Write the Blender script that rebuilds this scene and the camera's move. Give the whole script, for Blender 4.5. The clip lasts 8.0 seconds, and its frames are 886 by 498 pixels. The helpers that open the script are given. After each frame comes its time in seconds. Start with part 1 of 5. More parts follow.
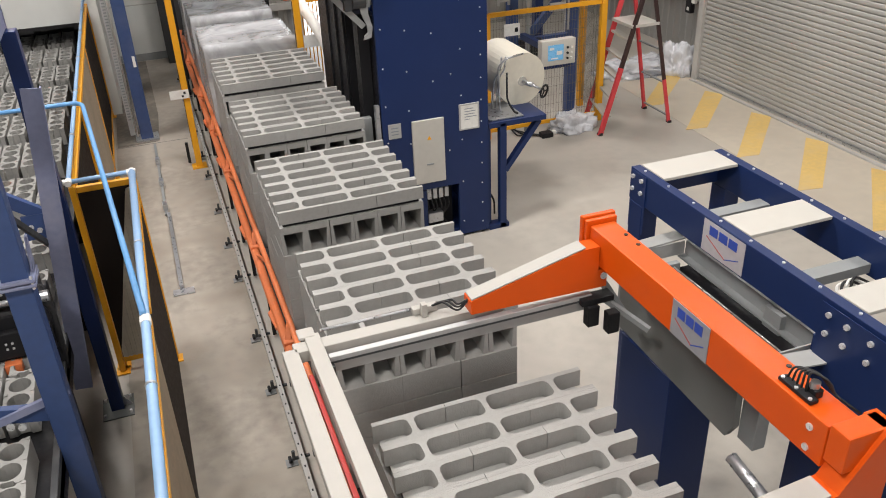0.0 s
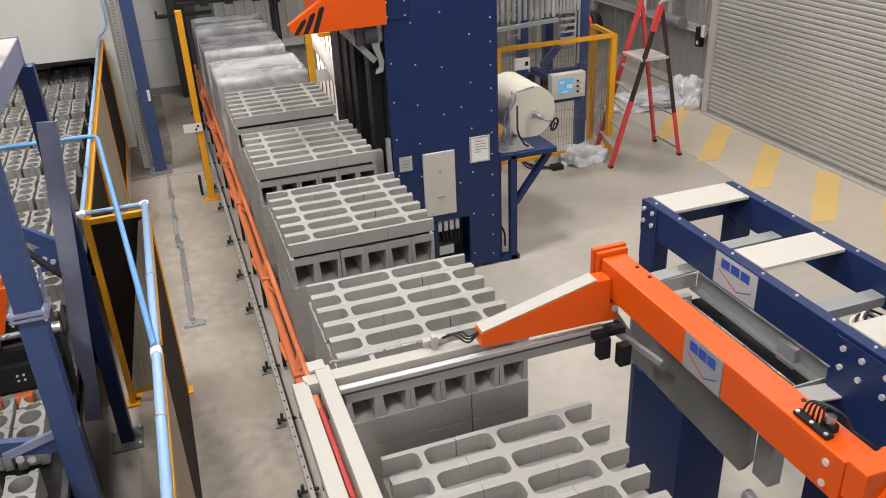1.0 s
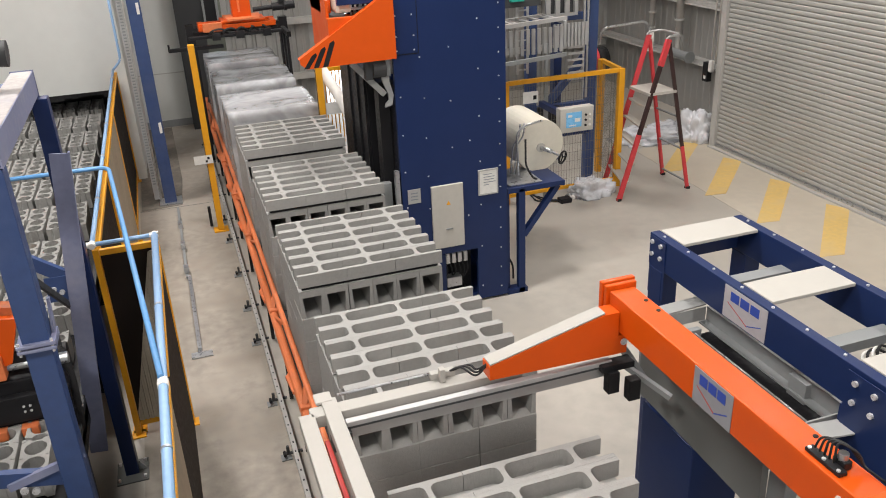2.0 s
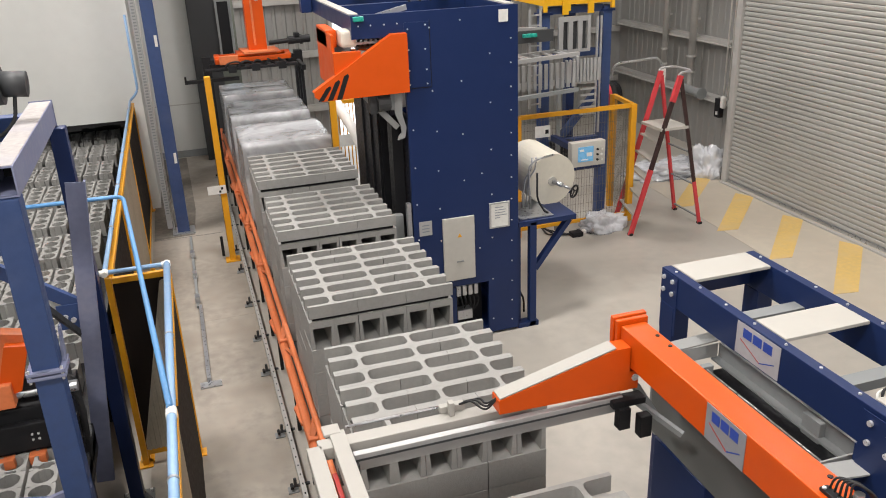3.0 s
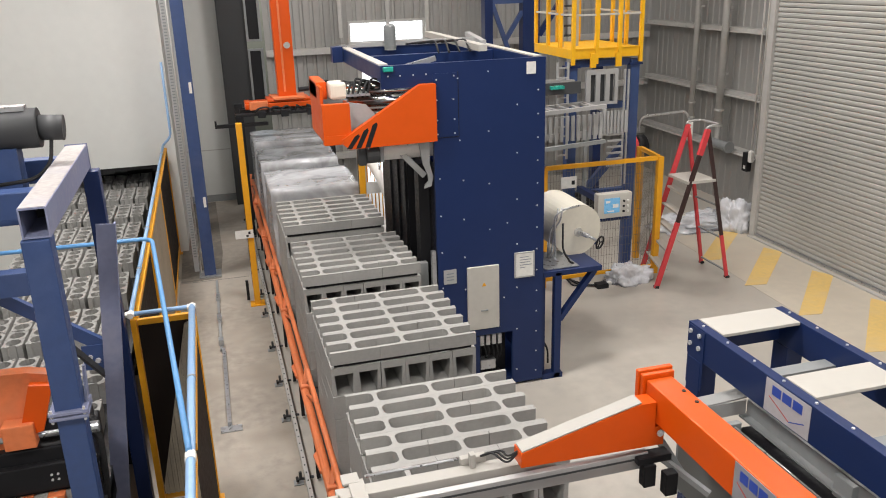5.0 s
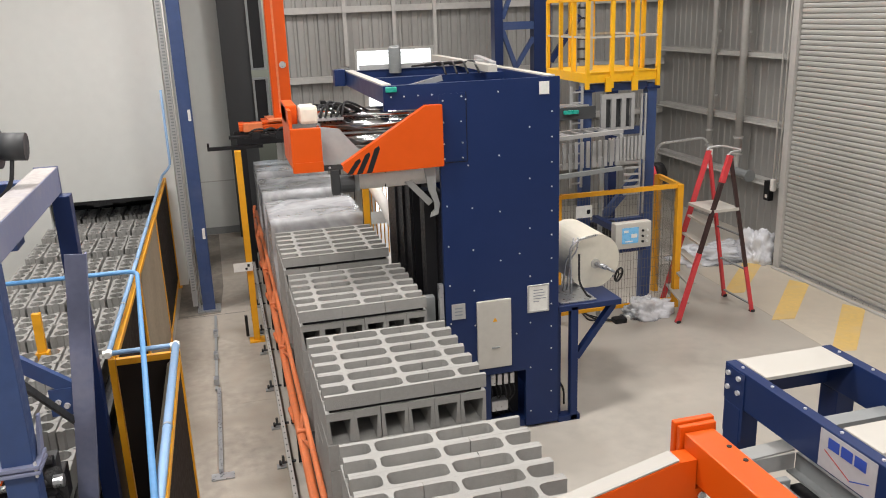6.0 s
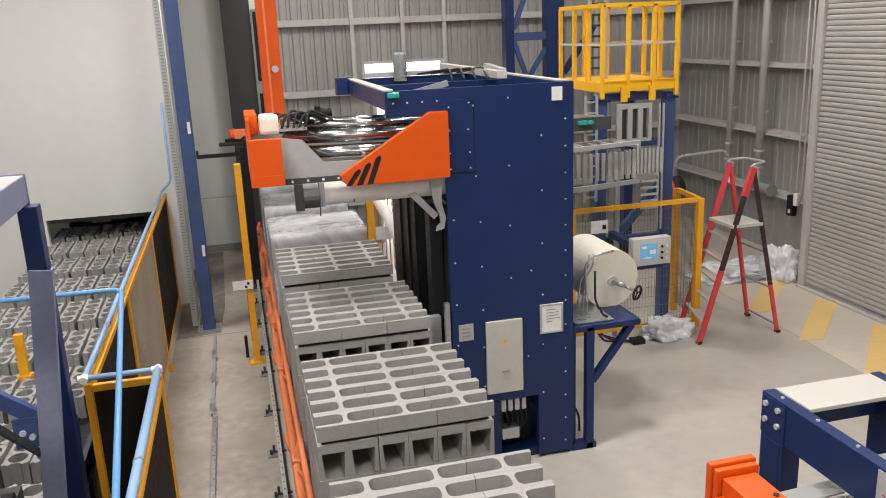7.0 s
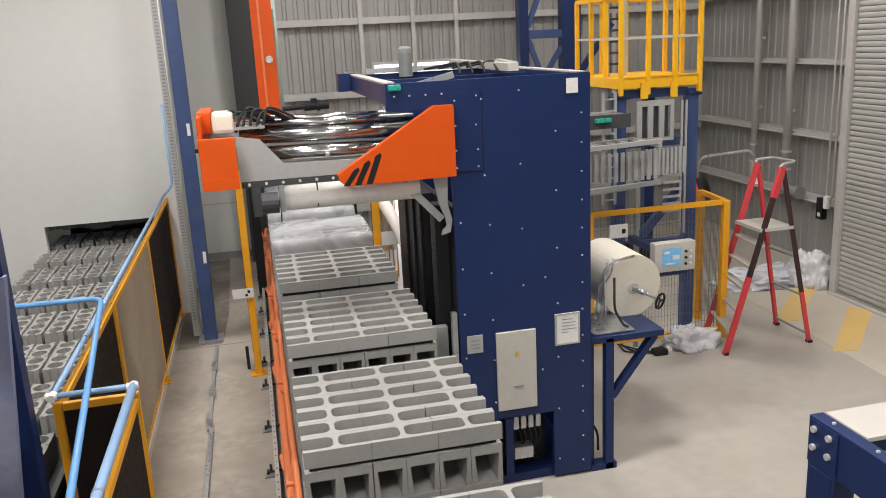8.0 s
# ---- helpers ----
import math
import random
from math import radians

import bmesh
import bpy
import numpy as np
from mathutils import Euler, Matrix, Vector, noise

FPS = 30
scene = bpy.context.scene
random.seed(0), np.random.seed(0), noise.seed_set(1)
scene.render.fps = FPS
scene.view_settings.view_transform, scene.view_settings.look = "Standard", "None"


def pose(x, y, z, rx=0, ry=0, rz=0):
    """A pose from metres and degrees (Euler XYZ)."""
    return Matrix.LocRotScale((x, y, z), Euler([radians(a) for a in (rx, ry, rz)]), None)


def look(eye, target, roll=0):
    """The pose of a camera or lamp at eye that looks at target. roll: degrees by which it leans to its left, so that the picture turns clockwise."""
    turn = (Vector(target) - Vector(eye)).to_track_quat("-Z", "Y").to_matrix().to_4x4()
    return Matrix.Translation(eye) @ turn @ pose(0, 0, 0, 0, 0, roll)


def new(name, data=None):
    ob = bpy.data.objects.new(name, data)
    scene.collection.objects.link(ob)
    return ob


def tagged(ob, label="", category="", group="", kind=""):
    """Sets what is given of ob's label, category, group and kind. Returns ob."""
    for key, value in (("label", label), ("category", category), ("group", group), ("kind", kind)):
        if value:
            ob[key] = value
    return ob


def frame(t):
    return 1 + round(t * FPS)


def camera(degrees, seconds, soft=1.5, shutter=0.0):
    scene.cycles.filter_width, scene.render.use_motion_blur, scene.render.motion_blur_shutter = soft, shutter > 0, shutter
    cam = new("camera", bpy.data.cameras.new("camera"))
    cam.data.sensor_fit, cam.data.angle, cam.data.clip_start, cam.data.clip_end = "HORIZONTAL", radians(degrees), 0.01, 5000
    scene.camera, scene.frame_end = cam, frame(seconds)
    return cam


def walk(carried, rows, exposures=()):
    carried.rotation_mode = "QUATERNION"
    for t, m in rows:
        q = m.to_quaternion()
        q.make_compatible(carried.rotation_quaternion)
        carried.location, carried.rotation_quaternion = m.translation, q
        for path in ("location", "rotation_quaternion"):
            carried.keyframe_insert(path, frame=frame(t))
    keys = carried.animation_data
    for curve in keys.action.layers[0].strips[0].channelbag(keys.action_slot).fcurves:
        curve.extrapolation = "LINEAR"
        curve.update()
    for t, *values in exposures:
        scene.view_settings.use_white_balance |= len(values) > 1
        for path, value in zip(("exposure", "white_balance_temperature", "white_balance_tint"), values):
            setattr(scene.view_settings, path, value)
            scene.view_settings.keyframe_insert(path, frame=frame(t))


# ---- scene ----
cam = camera(57.0, 8.0, soft=1.0)
walk(cam, [
    (0.0, pose(-0.179, -0.543, 4.508, 60.859, 2.140, -20.426)),
    (0.5, pose(-0.179, -0.543, 4.508, 62.032, 2.322, -19.993)),
    (1.0, pose(-0.179, -0.543, 4.508, 63.140, 2.424, -19.729)),
    (1.5, pose(-0.179, -0.543, 4.508, 64.207, 2.462, -19.459)),
    (3.0, pose(-0.179, -0.543, 4.508, 67.743, 2.108, -18.126)),
    (3.5, pose(-0.179, -0.543, 4.508, 68.461, 1.865, -17.530)),
    (4.0, pose(-0.179, -0.543, 4.508, 69.056, 1.683, -16.962)),
    (4.5, pose(-0.179, -0.543, 4.508, 70.022, 1.530, -16.504)),
    (5.1, pose(-0.175, -0.530, 4.503, 71.450, 1.640, -16.020)),
    (6.0, pose(0.005, -0.024, 4.309, 73.594, 1.991, -15.365)),
    (6.5, pose(0.091, 0.192, 4.230, 74.447, 2.139, -14.911)),
    (7.0, pose(0.187, 0.417, 4.149, 74.928, 2.284, -14.468)),
    (7.5, pose(0.292, 0.652, 4.067, 75.305, 2.448, -13.854)),
    (8.0, pose(0.406, 0.896, 3.984, 75.516, 2.775, -13.273)),
], exposures=[(0.0, -0.10), (4.5, -0.09), (8.0, -0.12)])

# ---- world and lamps ----
world = bpy.data.worlds.new("sky")
scene.world = world
world.use_nodes = True
wn = world.node_tree.nodes
sky = wn.new("ShaderNodeTexSky")
sky.sky_type = "NISHITA"
sky.sun_disc = False
sky.sun_elevation, sky.sun_rotation = radians(40), radians(200)
world.node_tree.links.new(sky.outputs[0], wn["Background"].inputs[0])
wn["Background"].inputs[1].default_value = 0.1


def high_bay(x, y, power, size=1.2):
    """A high-bay lamp under the roof."""
    d = bpy.data.lights.new("high_bay_lamp", "AREA")
    d.shape, d.size, d.energy, d.color = "DISK", size, power, (1.0, 0.958, 0.92)
    lamp = new("high_bay_lamp", d)
    lamp.matrix_world = pose(x, y, 7.8)
    return lamp


for lx, ly, lp in ((-2.6, 0.5, 315), (2.2, 0.8, 189), (6.6, 1.0, 105), (-1.6, 5.4, 320), (2.2, 6.5, 236), (6.8, 6.5, 158), (-2.0, 11.5, 278), (2.6, 12.0, 184), (6.8, 12.0, 178)):
    high_bay(lx, ly, lp)

# unseen fill lamps behind the camera, added to brighten faces turned towards it
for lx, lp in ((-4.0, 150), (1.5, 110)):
    d = bpy.data.lights.new("rear_fill_lamp", "AREA")
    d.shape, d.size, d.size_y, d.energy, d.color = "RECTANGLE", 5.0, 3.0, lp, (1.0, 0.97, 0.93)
    new("rear_fill_lamp", d).matrix_world = look((lx, -5.2, 5.6), (2.6, 8.0, 1.0))


# ---- materials ----
def material(name, colour, rough=0.5, metal=0.0, vary=0.12, scale=6.0, bump=0.0, bump_scale=60.0, dirt=0.0, dirt_colour=(0.1, 0.085, 0.07), island=0.0, emit=0.0, coat=0.0, rough_vary=0.12):
    """A painted, metal or mineral surface: tone that drifts at two scales, fine relief, dirt in patches."""
    m = bpy.data.materials.new(name)
    m.use_nodes = True
    nt = m.node_tree
    n, l = nt.nodes, nt.links
    b = n["Principled BSDF"]
    b.inputs["Metallic"].default_value = metal
    b.inputs["Coat Weight"].default_value = coat
    geo = n.new("ShaderNodeNewGeometry")
    big, fine = n.new("ShaderNodeTexNoise"), n.new("ShaderNodeTexNoise")
    big.inputs["Scale"].default_value, big.inputs["Detail"].default_value = scale * 0.25, 4
    fine.inputs["Scale"].default_value, fine.inputs["Detail"].default_value = scale * 4, 6
    l.new(geo.outputs["Position"], big.inputs["Vector"])
    l.new(geo.outputs["Position"], fine.inputs["Vector"])
    mix = n.new("ShaderNodeMath")
    mix.operation = "ADD"
    l.new(big.outputs[0], mix.inputs[0])
    l.new(fine.outputs[0], mix.inputs[1])
    tone = mix
    if island:
        rnd = n.new("ShaderNodeObjectInfo")
        sc = n.new("ShaderNodeMath")
        sc.operation = "MULTIPLY_ADD"
        sc.inputs[1].default_value = island
        l.new(rnd.outputs["Random"], sc.inputs[0])
        l.new(mix.outputs[0], sc.inputs[2])
        tone = sc
    ramp = n.new("ShaderNodeMapRange")
    ramp.inputs["From Min"].default_value, ramp.inputs["From Max"].default_value = 0.6, 1.4 + island
    ramp.inputs["To Min"].default_value, ramp.inputs["To Max"].default_value = 1 - vary, 1 + vary
    l.new(tone.outputs[0], ramp.inputs["Value"])
    col = n.new("ShaderNodeMix")
    col.data_type, col.blend_type = "RGBA", "MULTIPLY"
    col.inputs["Factor"].default_value = 1
    col.inputs["A"].default_value = (*colour, 1)
    l.new(ramp.outputs[0], col.inputs["B"])
    out = col.outputs["Result"]
    if dirt:
        dn = n.new("ShaderNodeTexNoise")
        dn.inputs["Scale"].default_value, dn.inputs["Detail"].default_value, dn.inputs["Roughness"].default_value = scale * 0.5, 8, 0.65
        l.new(geo.outputs["Position"], dn.inputs["Vector"])
        dr = n.new("ShaderNodeMapRange")
        dr.inputs["From Min"].default_value, dr.inputs["From Max"].default_value = 0.5, 0.75
        dr.inputs["To Max"].default_value = dirt
        l.new(dn.outputs[0], dr.inputs["Value"])
        dm = n.new("ShaderNodeMix")
        dm.data_type = "RGBA"
        dm.inputs["B"].default_value = (*dirt_colour, 1)
        l.new(dr.outputs[0], dm.inputs["Factor"])
        l.new(out, dm.inputs["A"])
        out = dm.outputs["Result"]
    l.new(out, b.inputs["Base Color"])
    rr = n.new("ShaderNodeMapRange")
    rr.inputs["From Min"].default_value, rr.inputs["From Max"].default_value = 0.3, 0.7
    rr.inputs["To Min"].default_value, rr.inputs["To Max"].default_value = max(0.03, rough - rough_vary), min(1, rough + rough_vary)
    l.new(fine.outputs[0], rr.inputs["Value"])
    l.new(rr.outputs[0], b.inputs["Roughness"])
    if bump:
        bn = n.new("ShaderNodeTexNoise")
        bn.inputs["Scale"].default_value, bn.inputs["Detail"].default_value = bump_scale, 5
        l.new(geo.outputs["Position"], bn.inputs["Vector"])
        bp = n.new("ShaderNodeBump")
        bp.inputs["Strength"].default_value, bp.inputs["Distance"].default_value = bump, 0.01
        l.new(bn.outputs[0], bp.inputs["Height"])
        l.new(bp.outputs[0], b.inputs["Normal"])
    if emit:
        b.inputs["Emission Color"].default_value, b.inputs["Emission Strength"].default_value = (*colour, 1), emit
    return m


def film_material(name, clear=0.45):
    """Crumpled clear stretch film: part see-through, part bright gloss."""
    m = bpy.data.materials.new(name)
    m.use_nodes = True
    n, l = m.node_tree.nodes, m.node_tree.links
    b = n["Principled BSDF"]
    b.inputs["Base Color"].default_value = (0.80, 0.815, 0.86, 1)
    b.inputs["Roughness"].default_value = 0.16
    b.inputs["Specular IOR Level"].default_value = 0.9
    no = n.new("ShaderNodeTexNoise")
    no.inputs["Scale"].default_value, no.inputs["Detail"].default_value, no.inputs["Distortion"].default_value = 2.2, 4, 0.7
    geo = n.new("ShaderNodeNewGeometry")
    l.new(geo.outputs["Position"], no.inputs["Vector"])
    bp = n.new("ShaderNodeBump")
    bp.inputs["Strength"].default_value, bp.inputs["Distance"].default_value = 0.5, 0.06
    l.new(no.outputs[0], bp.inputs["Height"])
    l.new(bp.outputs[0], b.inputs["Normal"])
    mr = n.new("ShaderNodeMapRange")
    mr.inputs["From Min"].default_value, mr.inputs["From Max"].default_value = 0.35, 0.65
    mr.inputs["To Min"].default_value, mr.inputs["To Max"].default_value = max(0, clear - 0.2), min(1, clear + 0.2)
    l.new(no.outputs[0], mr.inputs["Value"])
    tr, mx = n.new("ShaderNodeBsdfTransparent"), n.new("ShaderNodeMixShader")
    l.new(mr.outputs[0], mx.inputs[0])
    l.new(b.outputs[0], mx.inputs[1])
    l.new(tr.outputs[0], mx.inputs[2])
    l.new(mx.outputs[0], n["Material Output"].inputs[0])
    return m


NAVY = material("navy paint", (0.0115, 0.026, 0.096), 0.34, 0, 0.08, 1.2, 0.0, 90, rough_vary=0.04)
BLUE = material("blue paint", (0.034, 0.066, 0.18), 0.45, 0, 0.15, 4, 0.05, 90, 0.12, (0.2, 0.18, 0.16))
LILAC = material("dusty blue paint", (0.20, 0.22, 0.34), 0.6, 0, 0.15, 5, 0.05, 80, 0.25, (0.36, 0.33, 0.29))
DUSTY = material("dusty beam top", (0.37, 0.345, 0.335), 0.85, 0, 0.3, 6, 0.1, 80, 0.4, (0.22, 0.23, 0.31))
ORANGE = material("orange paint", (0.66, 0.085, 0.004), 0.4, 0, 0.06, 2, 0.0, 90, rough_vary=0.06)
RAIL_ORANGE = material("worn orange paint", (0.74, 0.20, 0.07), 0.5, 0, 0.2, 6, 0.08, 60, 0.45, (0.28, 0.17, 0.11))
YELLOW = material("yellow paint", (0.78, 0.36, 0.012), 0.42, 0, 0.1, 4, 0.03, 90, 0.08)
PLATFORM_YELLOW = material("bright yellow paint", (0.85, 0.45, 0.01), 0.4, 0, 0.08, 4)
WHITE = material("white paint", (0.385, 0.368, 0.338), 0.5, 0, 0.06, 4, 0.03, 90)
CREAM = material("cream sheet steel", (0.50, 0.48, 0.44), 0.45, 0, 0.06, 4)
GREY = material("grey machine paint", (0.25, 0.262, 0.265), 0.5, 0, 0.12, 5, 0.04, 80, 0.1)
PLATE_GREY = material("dark grey plate", (0.15, 0.155, 0.15), 0.5, 0, 0.15, 5, 0.04, 80, 0.15)
RED_BROWN = material("dark red-brown", (0.22, 0.06, 0.03), 0.7, 0, 0.2, 8)
DARK_GREY = material("charcoal paint", (0.045, 0.047, 0.05), 0.55, 0, 0.15, 4)
# also painted on where deep shade lies: tower inside, stack gaps, openings
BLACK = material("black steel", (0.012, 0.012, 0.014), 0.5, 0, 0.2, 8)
for dark in (NAVY, BLACK, ORANGE):
    dark.node_tree.nodes["Principled BSDF"].inputs["Specular IOR Level"].default_value = 0.3
RUBBER = material("black rubber", (0.018, 0.018, 0.02), 0.75, 0, 0.2, 10)
STEEL = material("zinc steel", (0.52, 0.53, 0.55), 0.35, 0.85, 0.15, 8, 0.05, 90)
ALUMINIUM = material("aluminium profile", (0.46, 0.46, 0.46), 0.5, 0.45, 0.1, 6)
CHROME = material("polished chrome", (0.52, 0.52, 0.52), 0.18, 1.0, 0.05, 6, rough_vary=0.05)
BOLT = material("zinc bolt", (0.75, 0.75, 0.76), 0.35, 0.5, 0.1, 30)
CONCRETE = material("concrete block", (0.335, 0.33, 0.315), 0.92, 0, 0.14, 9, 0.5, 160, 0.12, (0.24, 0.235, 0.225), island=0.35)
PALE_PIPE = material("pale blue pipe", (0.25, 0.40, 0.62), 0.4, 0, 0.1, 5)
BLUE_PIPE = material("light blue pipe", (0.12, 0.31, 0.60), 0.42, 0, 0.1, 5)
PLASTIC_WHITE = material("white plastic", (0.80, 0.78, 0.74), 0.45, 0, 0.06, 6)
MESH_DARK = material("dark polycarbonate", (0.022, 0.016, 0.013), 0.75, 0, 0.25, 5)
MESH_DARK.node_tree.nodes["Principled BSDF"].inputs["Specular IOR Level"].default_value = 0.15
TAN_PANEL = material("dusty corrugated panel", (0.33, 0.275, 0.205), 0.7, 0, 0.22, 5, 0.1, 60, 0.35, (0.16, 0.13, 0.1))
FILM = film_material("stretch film", 0.47)
FILM_HEAP = film_material("loose film", 0.3)
RED = material("red fibreglass", (0.62, 0.05, 0.06), 0.45, 0, 0.12, 6)
LADDER_BLACK = material("black label", (0.035, 0.015, 0.015), 0.5)
GREEN = material("green lens", (0.02, 0.33, 0.26), 0.3)
SIGN_WHITE = material("sign face", (0.74, 0.73, 0.70), 0.5)
SIGN_INK = material("sign ink", (0.25, 0.27, 0.3), 0.6)
LOGO_GREY = material("grey logo field", (0.27, 0.27, 0.29), 0.5)
ROLL_WHITE = material("film roll", (0.72, 0.68, 0.58), 0.5, 0, 0.06, 5)
HEAD_GREY = material("pale grey machine paint", (0.36, 0.365, 0.36), 0.5, 0, 0.1, 5, 0.03, 80, 0.08)
LOGO_BLUE = material("logo blue", (0.03, 0.07, 0.38), 0.5)
LOGO_RED = material("logo red", (0.5, 0.06, 0.05), 0.5)
LOGO_FIELD = material("logo field", (0.46, 0.44, 0.46), 0.5)
CABLE_RED = material("red cable", (0.4, 0.02, 0.015), 0.5)
SHEET = material("galvanised wall sheet", (0.34, 0.335, 0.32), 0.5, 0.25, 0.1, 2.5, 0.03, 40, 0.12, (0.3, 0.28, 0.25))
GIRT = material("galvanised girt", (0.47, 0.46, 0.44), 0.5, 0.1, 0.12, 3)
DOOR = material("roller door slat", (0.43, 0.425, 0.405), 0.5, 0.2, 0.1, 3, 0.03, 60)
PANEL = material("white insulated panel", (0.66, 0.67, 0.65), 0.55, 0, 0.04, 1.5, 0.02, 30, 0.05, (0.5, 0.49, 0.46))
# darkened so that the unseen roof throws less light back down
ROOF = material("roof sheet", (0.24, 0.24, 0.23), 0.6)
RIB = material("pale ribbed sheet", (0.52, 0.46, 0.36), 0.6, 0, 0.2, 6, 0.1, 60, 0.3, (0.25, 0.2, 0.15))
WIRE = material("dark wire", (0.16, 0.15, 0.13), 0.5)
FLOOR = material("painted concrete floor", (0.445, 0.412, 0.365), 0.4, 0, 0.16, 1.6, 0.06, 30, 0.5, (0.31, 0.28, 0.245))
GRIME = material("oily dirt on concrete", (0.19, 0.17, 0.145), 0.75, 0, 0.4, 4, 0.2, 40, 0.7, (0.34, 0.3, 0.25))
FLOOR_WALK = material("dusty concrete floor", (0.375, 0.336, 0.287), 0.6, 0, 0.3, 2.2, 0.12, 30, 0.75, (0.2, 0.165, 0.125))
STRIPE = material("floor stripe paint", (0.69, 0.48, 0.17), 0.5, 0, 0.15, 4, 0, 60, 0.6, (0.5, 0.42, 0.3))
LEDGE = material("pale floor band", (0.52, 0.465, 0.385), 0.5, 0, 0.14, 2, 0.05, 30, 0.4, (0.33, 0.28, 0.22))
DAYLIGHT = material("daylight", (0.95, 0.98, 1.0), 0.5, emit=2.0)
SCREEN = material("screen", (0.10, 0.26, 0.42), 0.3, emit=0.7)


# ---- building helpers ----
def box(bm, x0, x1, y0, y1, z0, z1, bevel=0.0):
    r = bmesh.ops.create_cube(bm, size=1, matrix=Matrix.Translation(((x0 + x1) / 2, (y0 + y1) / 2, (z0 + z1) / 2)) @ Matrix.Diagonal((abs(x1 - x0), abs(y1 - y0), abs(z1 - z0), 1)))
    if bevel:
        es = list({e for v in r["verts"] for e in v.link_edges})
        bmesh.ops.bevel(bm, geom=es, offset=bevel, segments=2, affect="EDGES", profile=0.6)
    return bm


def rod(bm, a, b, r, sides=10, r2=None):
    a, b = Vector(a), Vector(b)
    m = Matrix.Translation((a + b) / 2) @ (b - a).to_track_quat("Z", "Y").to_matrix().to_4x4()
    bmesh.ops.create_cone(bm, cap_ends=True, segments=sides, radius1=r, radius2=r if r2 is None else r2, depth=(b - a).length, matrix=m)
    return bm


def bar(bm, a, b, w, h, bevel=0.0, up=(0, 0, 1)):
    """A rectangular bar from a to b, w across and h along up."""
    a, b = Vector(a), Vector(b)
    d = (b - a).normalized()
    side = d.cross(Vector(up))
    side = side.normalized() if side.length > 1e-5 else Vector((1, 0, 0))
    u = side.cross(d)
    m = Matrix((side, u, d)).transposed().to_4x4()
    m = Matrix.Translation((a + b) / 2) @ m @ Matrix.Diagonal((w, h, (b - a).length, 1))
    r = bmesh.ops.create_cube(bm, size=1, matrix=m)
    if bevel:
        es = list({e for v in r["verts"] for e in v.link_edges})
        bmesh.ops.bevel(bm, geom=es, offset=bevel, segments=2, affect="EDGES", profile=0.6)
    return bm


def prism(bm, pts, axis, lo, hi):
    """A polygon of (u, v) points, extruded along an axis from lo to hi."""
    def at(u, v, w):
        return {"x": (w, u, v), "y": (u, w, v), "z": (u, v, w)}[axis]
    a = [bm.verts.new(at(u, v, lo)) for u, v in pts]
    b = [bm.verts.new(at(u, v, hi)) for u, v in pts]
    k = len(pts)
    fs = [bm.faces.new(a), bm.faces.new(b[::-1])]
    for i in range(k):
        fs.append(bm.faces.new((a[i], b[i], b[(i + 1) % k], a[(i + 1) % k])))
    bmesh.ops.recalc_face_normals(bm, faces=fs)
    return bm


def tube(bm, pts, r, sides=8, steps=6):
    """A pipe through points, with rounded bends."""
    pts = [Vector(p) for p in pts]
    path = []
    for i, p in enumerate(pts):
        if i in (0, len(pts) - 1):
            path.append(p)
            continue
        a, b = pts[i - 1] - p, pts[i + 1] - p
        cut = min(a.length, b.length) * 0.45
        cut = min(cut, r * 6)
        p0, p1 = p + a.normalized() * cut, p + b.normalized() * cut
        for k in range(steps + 1):
            f = k / steps
            path.append((1 - f) ** 2 * p0 + 2 * f * (1 - f) * p + f * f * p1)
    rings = []
    ref = Vector((0.31, 0.17, 0.93))
    for i, p in enumerate(path):
        d = (path[min(i + 1, len(path) - 1)] - path[max(i - 1, 0)]).normalized()
        s = d.cross(ref).normalized()
        u = s.cross(d)
        rings.append([bm.verts.new(p + r * (math.cos(2 * math.pi * k / sides) * s + math.sin(2 * math.pi * k / sides) * u)) for k in range(sides)])
    fs = []
    for a, b in zip(rings, rings[1:]):
        for k in range(sides):
            fs.append(bm.faces.new((a[k], a[(k + 1) % sides], b[(k + 1) % sides], b[k])))
    fs.append(bm.faces.new(rings[0]))
    fs.append(bm.faces.new(rings[-1][::-1]))
    bmesh.ops.recalc_face_normals(bm, faces=fs)
    return bm


def mesh_from(name, bm, mat):
    me = bpy.data.meshes.new(name)
    bm.to_mesh(me)
    bm.free()
    me.materials.append(mat)
    return me


def smooth(me):
    for p in me.polygons:
        p.use_smooth = len(p.vertices) == 4 and p.area < 0.02
    return me


def thing(name, at, label, category, group="", kind=""):
    ob = new(name)
    ob.empty_display_size = 0.1
    ob.location = at
    return tagged(ob, label, category, group, kind)


def origin(ob):
    p = Vector(ob.location)
    while ob.parent:
        ob = ob.parent
        p = p + Vector(ob.location)
    return p


ROUND = {"pipe_run", "branch_pipe", "hose", "cable", "riser", "tube", "cylinder", "roller", "shaft_cover", "housing", "guard_rod", "drum", "film_roll", "roll", "spindle", "top_tube"}


def part(name, bm, mat, parent, label=""):
    """One mesh under a thing or part; bm is in world places."""
    o = origin(parent)
    bmesh.ops.translate(bm, verts=bm.verts, vec=-o)
    ob = new(name, mesh_from(name, bm, mat))
    if name in ROUND:
        for p in ob.data.polygons:
            p.use_smooth = len(p.vertices) == 4
    ob.parent = parent
    return tagged(ob, label)


def piece(name, me, parent, at, turn=0.0):
    """One of many alike pieces on a shared mesh, at a world place."""
    ob = new(name, me)
    ob.parent = parent
    ob.location = Vector(at) - origin(parent)
    ob.rotation_euler = (0, 0, turn)
    return ob


